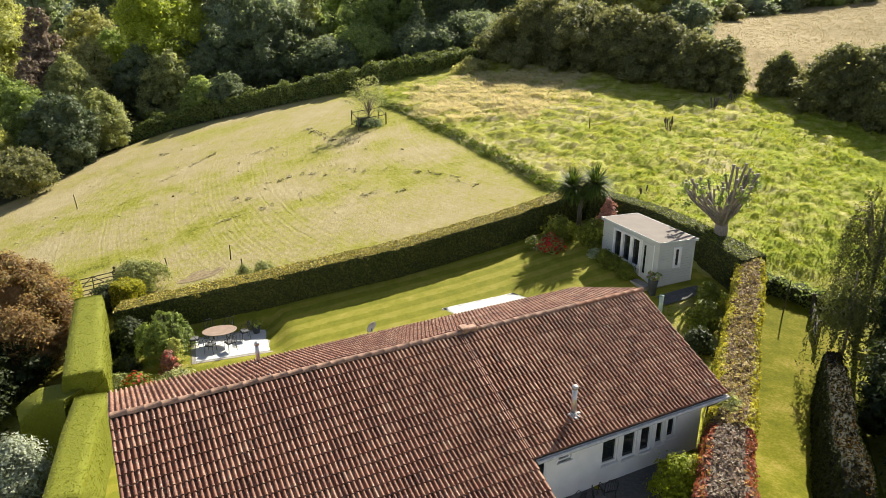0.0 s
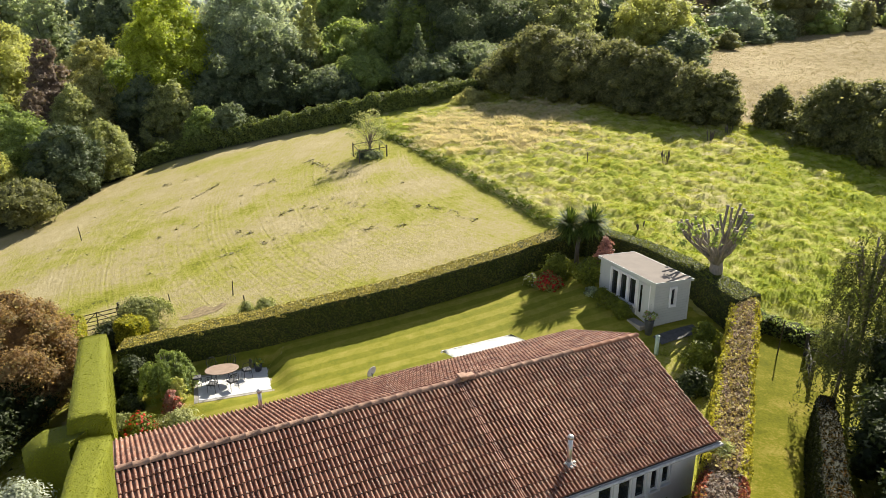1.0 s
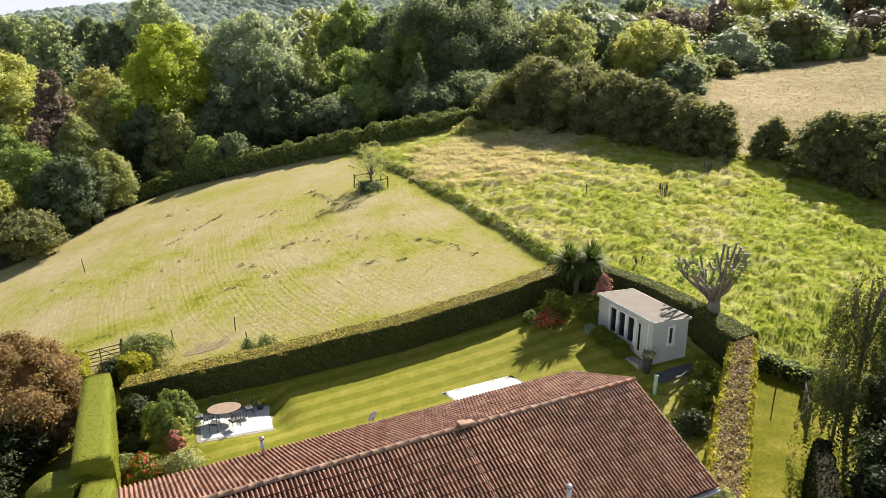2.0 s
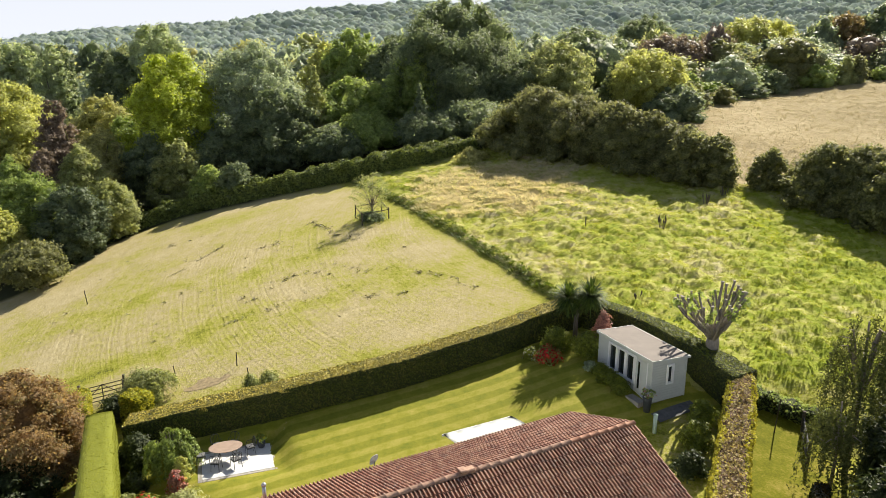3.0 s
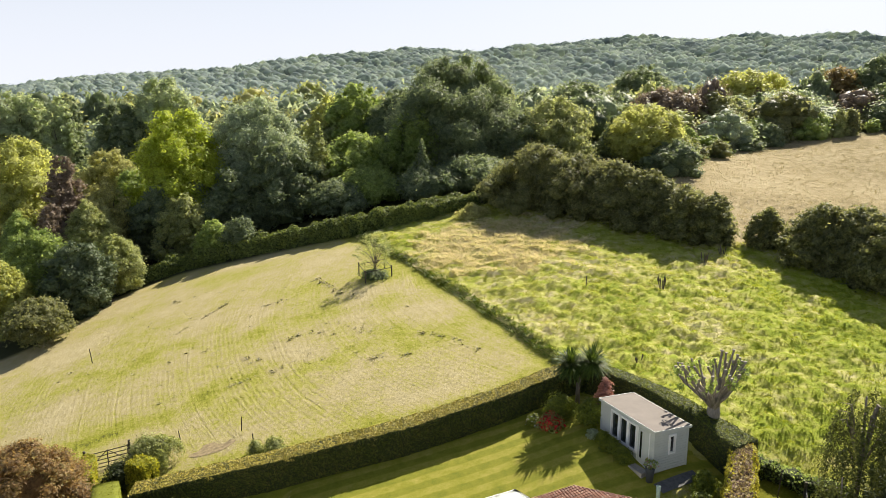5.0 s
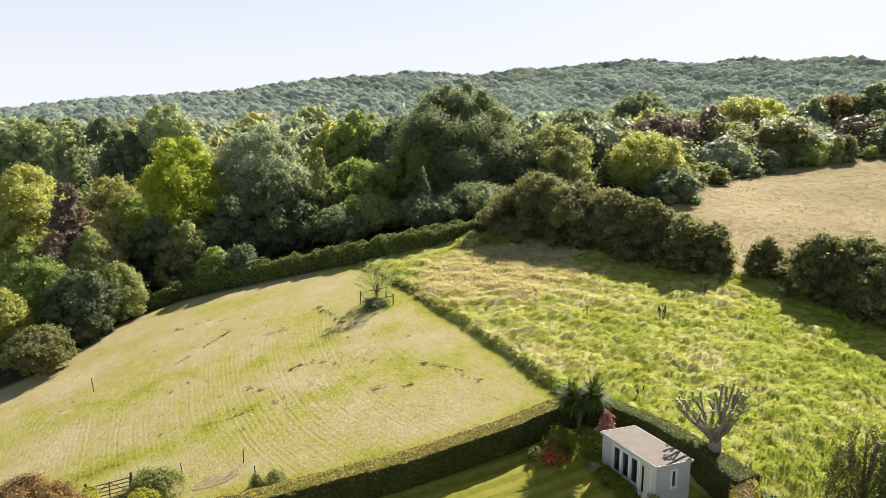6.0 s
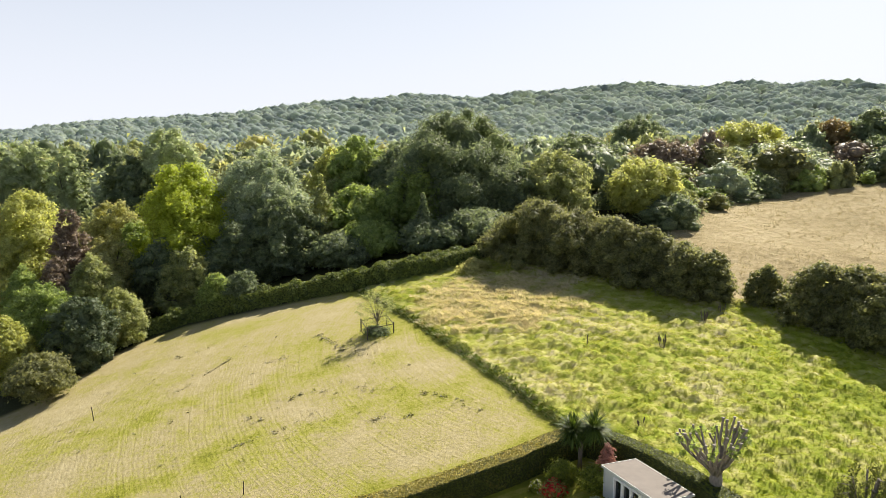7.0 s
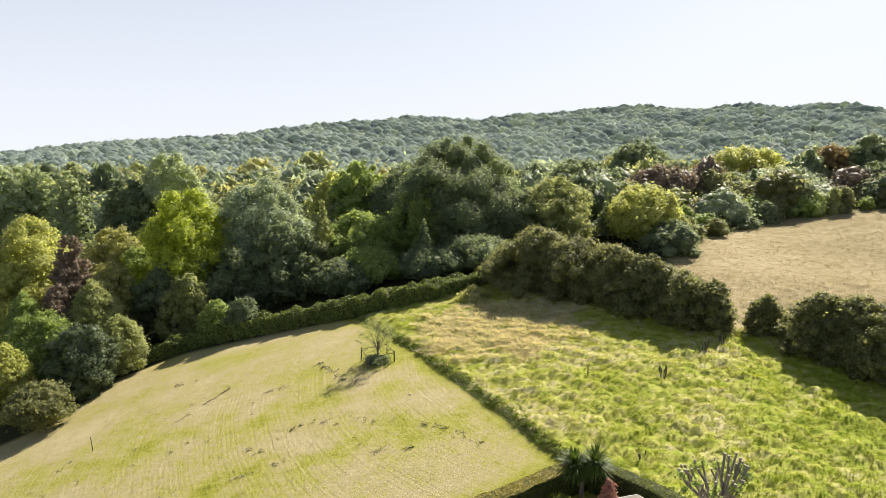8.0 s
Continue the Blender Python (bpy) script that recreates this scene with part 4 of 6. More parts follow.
box(bm, (0.28, 7.0, 1.0 - LOW), (0.4, -0.1, (1.0 + LOW) / 2))
box(bm, (10.5, 0.28, -0.1 - LOW), (5.6, -6.4, (-0.1 + LOW) / 2))
box(bm, (0.28, 2.6, 0.35 - LOW), (10.75, -5.2, (0.35 + LOW) / 2))
part("wall", bm, M_white, bungalow)
for x in (0.55, 17.85):
    bm = bmesh.new()
    prism(bm, [(-3.9, 0.95), (3.4, 0.95), (3.4, RIDGE_Z - 3.4 * tr - 0.17), (0, RIDGE_Z - 0.17), (-3.9, RIDGE_Z - 3.9 * tf - 0.17)], x - 0.14, x + 0.14)
    bmesh.ops.recalc_face_normals(bm, faces=bm.faces[:])
    part("gable", bm, M_white, bungalow)
for a, b, c, d in WINS:
    w = new("window")
    w.parent = bungalow
    w.location = ((a + b) / 2, WY + 0.1, (c + d) / 2)
    bm = bmesh.new()
    W, Hh = b - a, d - c
    for sx in (-1, 1):
        box(bm, (0.06, 0.09, Hh), (sx * (W / 2 - 0.03), 0, 0))
        box(bm, (W - 0.12, 0.09, 0.06), (0, 0, sx * (Hh / 2 - 0.03)))
    part("frame", bm, M_frame, w)
    part("pane", box(bmesh.new(), (W - 0.12, 0.02, Hh - 0.12), (0, 0.02, 0)), M_glass, w)
    part("sill", box(bmesh.new(), (W + 0.1, 0.14, 0.04), (0, -0.1, -Hh / 2 - 0.02), 0, 0.01), M_frame, w)
door = part("door", box(bmesh.new(), (0.5, 0.06, 2.0), (11.35, WY - 0.03, FLOOR + 1.0), 0, 0.01), M_frame, bungalow, "white glazed side door")
part("pane", box(bmesh.new(), (0.26, 0.03, 1.5), (11.38, WY - 0.06, FLOOR + 1.1)), M_glass, door)
# gutters, fascias
for x0, x1, y, z in ((10.9, 18.7, -4.62, RIDGE_Z - 4.6 * tf + 0.0), (0.05, 18.7, 4.05, RIDGE_Z - 4.0 * tr)):
    bm = bmesh.new()
    tube(bm, [(x0, y, z), (x1, y, z)], [0.055, 0.055], 8)
    part("gutter", bm, M_gutter, bungalow)
    part("fascia", box(bmesh.new(), (x1 - x0, 0.03, 0.17), ((x0 + x1) / 2, y + (0.075 if y < 0 else -0.075), z - 0.02)), M_gutter, bungalow)
bm = bmesh.new()
tube(bm, [(18.3, -4.55, 0.98), (18.25, -4.2, 0.6), (18.25, -4.15, FLOOR)], [0.035, 0.035, 0.035], 7)
part("downpipe", bm, M_dark, bungalow)
# ridge
for i in range(42):
    x = 0.05 + i * 0.445
    bm = bmesh.new()
    n = 7
    rr = random.Random(i)
    ring = [(0.125 * math.cos(math.pi * k / (n - 1)), 0.085 * math.sin(math.pi * k / (n - 1))) for k in range(n)]
    rows_ = []
    for xx, s in ((0, 1.0), (0.42, 1.02), (0.421, 1.045), (0.452, 1.04)):
        rows_.append([bm.verts.new((xx, y * s, z * s)) for y, z in ring])
    for a, b in zip(rows_, rows_[1:]):
        for k in range(n - 1):
            bm.faces.new((a[k], a[k + 1], b[k + 1], b[k]))
    ob = part("ridge_tile", bm, M_ridge_new if x > 15.6 else M_ridge, bungalow, smooth=True)
    ob.matrix_basis = pose(x, rr.uniform(-.012, .012), RIDGE_Z + 0.115 + rr.uniform(-.005, .005), 0, rr.uniform(-.4, .4), rr.uniform(-.5, .5))
for i in range(14):
    bm = bmesh.new()
    tube(bm, [(0, 0, 0), (0, -0.37, 0.02)], [0.032, 0.036], 8)
    ob = part("seam_tile", bm, M_tile, bungalow)
    ob.matrix_basis = slope_matrix(FRONT, "front") @ pose(10.78, -0.1 - i * TG, 0.13)
bm = bmesh.new()
box(bm, (0.55, 0.3, 0.14), (0.1, 0, 0), 0, 0.04)
box(bm, (0.3, 0.34, 0.1), (-0.1, 0, 0.06), 0, 0.03)
ob = part("ridge_block", bm, M_ridge, bungalow, "weathered mortared ridge end block")
ob.location = (11.05, 0, RIDGE_Z + 0.22)


def flue(x, y, z, h, r, flash):
    f = new("flue")
    f.parent = bungalow
    f.location = (x, y, z)
    bm = bmesh.new()
    tube(bm, [(0, 0, -0.15), (0, 0, h)], [r, r], 12)
    part("pipe", bm, M_steel, f, smooth=True)
    bm = bmesh.new()
    tube(bm, [(0, 0, h - 0.02), (0, 0, h + 0.05), (0, 0, h + 0.1)], [r * 1.25, r * 1.3, r * 0.8], 12)
    part("cap", bm, M_steel, f, smooth=True)
    bm = bmesh.new()
    tube(bm, [(0, 0, 0.0), (0, 0, 0.12)], [r * 2.0, r * 1.15], 12)
    if flash:
        for k in range(7):
            a = k * 0.9
            box(bm, (0.11, 0.09, 0.05), (0.17 * math.cos(a), 0.13 * math.sin(a) - 0.05, 0.07 - 0.05 * (math.sin(a) < 0)), math.degrees(a), 0.012)
    part("flashing", bm, M_lead, f, "pale lead flashing")


flue(12.85, -3.68, 1.58, 0.98, 0.085, True)
flue(4.75, 3.3, 1.95, 0.78, 0.07, False)
# satellite dish on the rear eave
dish = new("satellite_dish")
dish.parent = bungalow
dish.matrix_basis = pose(9.3, 4.15, 1.7, 0, 0, 0)
bm = bmesh.new()
tube(bm, [(0, -0.1, -0.1), (0, 0.1, 0.0), (0, 0.12, 0.15)], [0.02, 0.02, 0.02], 6)
part("arm", bm, M_dark, dish)
bm = bmesh.new()
bmesh.ops.create_uvsphere(bm, u_segments=16, v_segments=10, radius=1.0)
bmesh.ops.bisect_plane(bm, geom=bm.verts[:] + bm.edges[:] + bm.faces[:], plane_co=(0, 0, -0.62), plane_no=(0, 0, 1), clear_outer=True)
bmesh.ops.transform(bm, verts=bm.verts[:], matrix=pose(0, 0.15, 0.2, 105, 0, 25) @ Matrix.Diagonal((0.31, 0.31, 0.26, 1)) @ Matrix.Translation((0, 0, 0.62)))
bmesh.ops.solidify(bm, geom=bm.faces[:], thickness=0.012)
part("bowl", bm, M_lead, dish, "pale grey dish", smooth=True)

# awning on the garden side
awning = thing("awning", "white canvas awning pulled out from the house", "awning")
awning.matrix_basis = HOUSE
bm = bmesh.new()
n = 14
pts = [[(13.05 + (16.6 - 13.05) * i / n, y, z + 0.015 * math.sin(i * 1.9)) for i in range(n + 1)] for y, z in ((4.1, 1.58), (4.6, 1.5), (5.1, 1.41), (5.65, 1.32))]
rows_ = [[bm.verts.new(p) for p in row] for row in pts]
for a, b in zip(rows_, rows_[1:]):
    for i in range(n):
        bm.faces.new((a[i], a[i + 1], b[i + 1], b[i]))
bmesh.ops.solidify(bm, geom=bm.faces[:], thickness=0.012)
part("canvas", bm, M_awning, awning, smooth=True)
part("front_bar", box(bmesh.new(), (3.62, 0.07, 0.1), (14.83, 5.63, 1.28), 0, 0.02), M_frame, awning)
part("cassette", box(bmesh.new(), (3.8, 0.16, 0.15), (14.83, 4.22, 1.55), 0, 0.03), M_frame, awning, "white cassette box")
for x in (13.4, 16.2):
    bm = bmesh.new()
    tube(bm, [(x, 4.25, 1.45), (x + 0.3, 4.9, 1.36), (x, 5.6, 1.25)], [0.025, 0.025, 0.025], 6)
    part("arm", bm, M_frame, awning)
    part("bracket", box(bmesh.new(), (0.1, 0.72, 0.1), (x, 3.86, 1.5), 0, 0.01), M_frame, awning)


# ---- garden room ----
cabin = thing("garden_room", "pale grey painted timber garden room with a flat felt roof", "shed")
cabin.matrix_basis = pose(10.652, 32.676, 0, 0, 0, 24.9)
SW, SL, SH = 2.2, 4.35, 2.3


def boarded(length, height, holes, thick=0.12, board=0.145):
    """A wall of overlapping boards along x, outer face at y = 0, with openings."""
    bm = wall_panel(0, length, 0.0, holes, 0, height, thick)
    z = 0.0
    while z < height - 0.01:
        h = min(board, height - z)
        xs = [0, length]
        for a, b, c, d in holes:
            if c < z + h and d > z:
                xs += [a, b]
        xs = sorted(xs)
        for a, b in zip(xs[::2], xs[1::2]):
            if b - a > 0.02:
                box(bm, (b - a, 0.016, h - 0.012), ((a + b) / 2, -0.008, z + h / 2))
        z += board
    return bm


# front wall faces -x of the house's frame, so it is drawn along x and turned
FW = [(2.83, 3.43, 0.6, 2.05), (2.1, 2.7, 0.6, 2.05), (1.37, 1.97, 0.6, 2.05)]
FW = [(SL - b, SL - a, c, d) for a, b, c, d in FW]
DOOR = (SL - 1.25, SL - 0.35, 0.06, 2.06)
front = new("front_wall")
front.parent = cabin
front.matrix_basis = pose(0, SL, 0, 0, 0, -90)
part("boards", boarded(SL, SH, FW + [DOOR]), M_shed, front)


def cabin_window(parent, a, b, c, d):
    w = new("window")
    w.parent = parent
    w.location = ((a + b) / 2, 0, (c + d) / 2)
    W, Hh = b - a, d - c
    bm = bmesh.new()
    for s in (-1, 1):
        box(bm, (0.1, 0.12, Hh + 0.16), (s * (W / 2 + 0.02), -0.02, 0), 0, 0.006)
        box(bm, (W - 0.06, 0.12, 0.1), (0, -0.02, s * (Hh / 2 + 0.02)), 0, 0.006)
    part("frame", bm, M_frame, w, "white window frame")
    part("pane", box(bmesh.new(), (W, 0.02, Hh), (0, 0.05, 0)), M_glass, w)


for h in FW:
    cabin_window(front, *h)
d = new("door")
d.parent = front
d.location = ((DOOR[0] + DOOR[1]) / 2, 0.02, 1.06)
part("leaf", box(bmesh.new(), (0.88, 0.05, 1.98), (0, 0.0, 0), 0, 0.008), M_shed, d)
part("pane", box(bmesh.new(), (0.14, 0.03, 1.5), (-0.2, -0.02, 0.1)), M_glass, d)
part("handle", box(bmesh.new(), (0.03, 0.05, 0.16), (-0.38, -0.045, -0.05), 0, 0.008), M_steel, d, "steel handle")
for x in (-0.46, 0.46):
    part("jamb", box(bmesh.new(), (0.06, 0.1, 2.06), (x, -0.01, 0.02), 0, 0.006), M_frame, d)
side = new("side_wall")
side.parent = cabin
part("boards", boarded(SW, SH, [(1.0, 1.33, 0.95, 1.9)]), M_shed, side)
cabin_window(side, 1.0, 1.33, 0.95, 1.9)
back = new("back_wall")
back.parent = cabin
back.matrix_basis = pose(SW, 0, 0, 0, 0, 90)
part("boards", boarded(SL, SH - 0.12, []), M_shed, back)
far = new("side_wall")
far.parent = cabin
far.matrix_basis = pose(SW, SL, 0, 0, 0, 180)
part("boards", boarded(SW, SH, []), M_shed, far)
bm = bmesh.new()
box(bm, (SW + 0.2, SL + 0.2, 0.06), (SW / 2, SL / 2, SH + 0.03), 0, 0.01, 0, 2.6)
part("roof", bm, M_shedroof, cabin, "brown-grey felt roof")
bm = bmesh.new()
box(bm, (SW + 0.3, 0.03, 0.13), (SW / 2, -0.15, SH), 0, 0, 0, 2.6)
box(bm, (SW + 0.3, 0.03, 0.13), (SW / 2, SL + 0.15, SH), 0, 0, 0, 2.6)
box(bm, (0.03, SL + 0.27, 0.14), (-0.145, SL / 2, SH + 0.05))
box(bm, (0.03, SL + 0.27, 0.1), (SW + 0.145, SL / 2, SH - 0.06))
part("fascia", bm, M_shed, cabin)
part("base", box(bmesh.new(), (SW - 0.1, SL - 0.1, 1.0), (SW / 2, SL / 2, -0.52)), M_edge, cabin, "dark plinth")
for cx, cy in ((-0.02, -0.02), (SW + 0.02, -0.02), (-0.02, SL + 0.02)):
    part("corner_post", box(bmesh.new(), (0.07, 0.07, SH), (cx, cy, SH / 2), 0, 0.006), M_shed, cabin)


def at_house(x, y):
    p = HOUSE @ Vector((x, y, 0))
    return (p.x, p.y)


def slab(name, label, category, x0, x1, y0, y1, h, material, lift=0.0):
    """A low level slab in the house's frame, on the ground."""
    c = at_house((x0 + x1) / 2, (y0 + y1) / 2)
    z = max(ground(*at_house(x, y)) for x in (x0, x1) for y in (y0, y1))
    low = min(ground(*at_house(x, y)) for x in (x0, x1) for y in (y0, y1))
    t = part(name, box(bmesh.new(), (x1 - x0, y1 - y0, z - low + h + 0.1), (0, 0, (low - z - 0.1 + h) / 2 ), 0, 0.012), material)
    t.matrix_basis = pose(c[0], c[1], z + lift, 0, 0, 27.25)
    return tagged(t, label, category)


slab("doorstep", "pale stone doorstep at the garden room", "step", 24.3, 24.8, 5.6, 6.6, 0.06, M_edge)
# Dark paving on this path stands in for the hedge's shadow on it.
sheet("path", [at_house(24.6, 4.3), at_house(27.3, 4.3), at_house(27.3, 5.0), at_house(24.6, 5.0)], 0.06, M_gravel, "flagstone path beside the garden room, darkened for hedge shade", "path")
slab("terrace", "dark paved terrace before the house", "terrace", 10.9, 17.6, -8.2, -4.05, 0.02, M_gravel)


def pot_plant(name, label, at, r, h, flowers, seed, z=None, material=None):
    z = ground(*at) + 0.03 if z is None else z
    t = thing(name, label, "planter", (at[0], at[1], z))
    bm = bmesh.new()
    tube(bm, [(0, 0, 0), (0, 0, h * 0.9), (0, 0, h), ], [r * 0.7, r, r * 1.06], 12)
    part("pot", bm, material or M_pot, t, smooth=True)
    q = np.random.default_rng(seed)
    p, n, c, core = crown_points(q, h * 0.75, r * 1.3, h, "dome", 10, 30, r * 0.5, 0)
    p[:, 2] += h * 0.3
    finish("foliage", mesh_np("foliage", *leaf_quads(p, n, 0.08, q)), LEAF["green"], t)
    for kind in flowers:
        k = q.choice(len(p), 60)
        tagged(finish("flowers", mesh_np("flowers", *leaf_quads(p[k] + n[k] * 0.05, n[k], 0.09, q, 1.1)), LEAF[kind], t), kind="stuff")
    return t


pot_plant("planter", "tall dark planter with pink and white flowers by the door", at_house(24.55, 5.25), 0.24, 0.8, ["pink", "white"], 31)
shrub("low_hedge_shrub", "low clipped yellow-green shrub under the windows", at_house(24.35, 7.1), 0.8, 0.6, "box", 41, 20, 70, 0.07)
shrub("low_hedge_shrub", "low clipped yellow-green shrub under the windows", at_house(24.35, 7.9), 0.8, 0.62, "box", 42, 20, 70, 0.07)
shrub("low_hedge_shrub", "low clipped yellow-green shrub under the windows", at_house(24.4, 8.7), 0.75, 0.55, "box", 43, 20, 70, 0.07)

# ---- palm ----
def palm(at):
    t = thing("cabbage_palm", "two-headed cabbage palm with spiky leaves", "palm", (at[0], at[1], ground(*at)))
    bm = bmesh.new()
    tube(bm, [(0, 0, -0.1), (0.0, 0, 1.2), (0.05, 0, 2.1)], [0.16, 0.13, 0.12], 9)
    heads = [Vector((-0.5, 0.1, 2.8)), Vector((0.75, -0.1, 3.0))]
    for h in heads:
        tube(bm, [(0.05, 0, 1.95), tuple(h * 0.55 + Vector((0, 0, 1.1))), tuple(h)], [0.11, 0.09, 0.07], 8)
    part("trunk", bm, BARK, t, smooth=True)
    q = random.Random(5)
    for h in heads:
        bm = bmesh.new()
        for i in range(380):
            az, el = q.uniform(0, 2 * math.pi), math.asin(q.uniform(-0.85, 1.0))
            L = q.uniform(0.95, 1.45)
            d = Vector((math.cos(az) * math.cos(el), math.sin(az) * math.cos(el), math.sin(el)))
            w = d.cross(Vector((0, 0, 1)))
            w = (w.normalized() if w.length > 0.01 else Vector((1, 0, 0))) * 0.042
            a, m, e = h + d * 0.05, h + d * L * 0.55 + Vector((0, 0, 0.02)), h + d * L - Vector((0, 0, 0.22 * L * (1.1 - abs(d.z))))
            v = [bm.verts.new(x) for x in (a - w * 0.6, a + w * 0.6, m + w, m - w, e)]
            bm.faces.new((v[0], v[1], v[2], v[3]))
            bm.faces.new((v[3], v[2], v[4]))
        part("leaf_head", bm, LEAF["palm"], t)
    return t


LEAF["limeball"] = leaf_mat("lime_shrub_leaves", (0.2, 0.25, 0.01), (0.4, 0.46, 0.025), 0.8, 0.4)
LEAF["palm"] = leaf_mat("palm_leaves", (0.03, 0.06, 0.01), (0.12, 0.17, 0.03), 1.0, 0.3)
LEAF["clod"] = leaf_mat("clod_blades", (0.05, 0.055, 0.02), (0.22, 0.19, 0.09), 0.5, 0.3)
LEAF["rank"] = leaf_mat("rank_grass_blades", (0.06, 0.1, 0.01), (0.2, 0.27, 0.03), 2.0, 0.4)
palm((7.9, 39.2))
shrub("shrub", "rounded green shrub in the corner bed", (6.7, 38.4), 1.5, 1.05, "box", 51, 26, 70, 0.09)
shrub("shrub", "broad rounded green shrub in the corner bed", (8.5, 37.5), 1.5, 1.15, "box", 52, 26, 70, 0.09)
shrub("flowering_shrub", "red flowering shrub at the lawn's corner", (6.0, 37.3), 0.9, 0.75, "green", 53, 22, 50, 0.1, extra=("red", 420, 0.14))
shrub("flowering_shrub", "small white flowering plants at the bed's edge", (5.1, 37.9), 0.75, 0.5, "box", 54, 14, 50, 0.08, extra=("white", 70, 0.09))
shrub("acer", "pinkish red small maple beside the garden room", (9.3, 38.2), 2.4, 0.65, "pink", 55, 22, 60, 0.1, "round")
shrub("shrub", "low plants at the garden room's corner", (8.2, 35.9), 0.5, 0.45, "grey", 56, 12, 40, 0.08)
# shrubs along the inside of the mixed hedge
shrub("shrub", "glossy green shrub before the mixed hedge", (12.9, 31.6), 1.3, 0.75, "box", 57, 20, 60, 0.11)
shrub("shrub", "glossy green shrub before the mixed hedge", (12.2, 29.8), 1.4, 0.8, "box", 58, 20, 60, 0.11)
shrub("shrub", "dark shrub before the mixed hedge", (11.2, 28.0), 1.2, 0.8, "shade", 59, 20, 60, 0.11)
shrub("golden_shrub", "round lime green shrub on the terrace", at_house(15.7, -5.75), 1.5, 1.0, "limeball", 60, 34, 90, 0.07)
shrub("golden_shrub", "small bright yellow shrub beside the lime one", (7.95, 18.4), 1.62, 0.55, "gold", 61, 22, 70, 0.07)
shrub("shrub", "leafy shrub at the house corner", at_house(19.0, -4.4), 2.2, 0.7, "olive", 62, 22, 60, 0.11, "round")
pole = thing("pipe_post", "pale green plastic pipe standing beside the house", "post", (10.4, 30.8, ground(10.4, 30.8)))
bm = bmesh.new()
zt = 1.0
tube(bm, [(0, 0, -0.1), (0, 0, zt - 0.03)], [0.1, 0.1], 12)
part("pipe", bm, M_greypole, pole, smooth=True)
bm = bmesh.new()
tube(bm, [(0, 0, zt - 0.04), (0, 0, zt)], [0.115, 0.115], 12)
part("cap", bm, M_greypole, pole, smooth=True)

# shrubs behind the house, by the eave
shrub("shrub", "small-leaved shrub under the rear eave", at_house(10.3, 5.6), 1.9, 0.8, "grey", 63, 22, 60, 0.08)
shrub("shrub", "small dark shrub beside the awning", at_house(12.4, 5.9), 1.6, 0.7, "olive", 64, 20, 60, 0.08)

# ---- patio with table ----
PZ = -2.84 + 0.06
patio_at = (-10.6, 31.76)
patio = thing("patio", "square pale stone patio with a grey stone border", "patio", (*patio_at, PZ), 19)
part("paving", box(bmesh.new(), (3.5, 2.4, 0.3), (0, 0, -0.14), 0, 0.01), M_stone, patio)
bm = bmesh.new()
for sx, sy, dx, dy in ((1.86, 0, 0.2, 2.8), (-1.86, 0, 0.2, 2.8), (0, 1.31, 3.5, 0.2), (0, -1.31, 3.5, 0.2)):
    box(bm, (dx, dy, 0.3), (sx, sy, -0.145), 0, 0.012)
part("edging", bm, M_edge, patio, "grey stone edging")
table = thing("garden_table", "oval brown garden table on dark metal legs", "table", (-11.2, 31.9, PZ + 0.01), 18)
bm = bmesh.new()
tube(bm, [(0, 0, 0.70), (0, 0, 0.735), (0, 0, 0.74)], [0.82, 0.84, 0.8], 32)
bmesh.ops.scale(bm, vec=(1.0, 0.68, 1), verts=bm.verts[:])
part("tabletop", bm, M_table, table, "brown oval top")
for a in (40, 140, 220, 320):
    bm = bmesh.new()
    c, s = math.cos(radians(a)), math.sin(radians(a))
    tube(bm, [(0.5 * c, 0.34 * s, 0.70), (0.36 * c, 0.25 * s, 0.4), (0.58 * c, 0.4 * s, 0.0)], [0.022, 0.02, 0.02], 6)
    part("leg", bm, M_dark, table)


def garden_chair(at, rz, first=None):
    if first:
        return copy_thing(first, pose(*at, 0, 0, rz))
    c = thing("garden_chair", "dark metal garden chair with a rounded back and thin cushion", "chair", at, rz, "chairs round the garden table")
    bm = bmesh.new()
    box(bm, (0.44, 0.42, 0.03), (0, 0, 0.42), 0, 0.01)
    part("seat", bm, M_dark, c)
    part("cushion", box(bmesh.new(), (0.4, 0.38, 0.05), (0, 0, 0.46), 0, 0.02), M_cushion, c, "grey seat cushion")
    bm = bmesh.new()
    tube(bm, [(-0.22, 0.2, 0.42), (-0.23, 0.25, 0.8), (-0.12, 0.27, 0.92), (0.12, 0.27, 0.92), (0.23, 0.25, 0.8), (0.22, 0.2, 0.42)], [0.016] * 6, 6)
    for x in (-0.12, -0.04, 0.04, 0.12):
        tube(bm, [(x, 0.2, 0.42), (x * 0.9, 0.26, 0.91)], [0.009, 0.009], 5)
    part("backrest", bm, M_dark, c)
    for sx in (-1, 1):
        for sy in (-1, 1):
            bm = bmesh.new()
            tube(bm, [(0.19 * sx, 0.18 * sy, 0.42), (0.22 * sx, 0.22 * sy, 0)], [0.014, 0.014], 6)
            part("leg", bm, M_dark, c)
        bm = bmesh.new()
        tube(bm, [(0.22 * sx, 0.22, 0.68), (0.25 * sx, -0.05, 0.66), (0.22 * sx, -0.18, 0.42)], [0.013] * 3, 6)
        part("armrest", bm, M_dark, c)
    return c


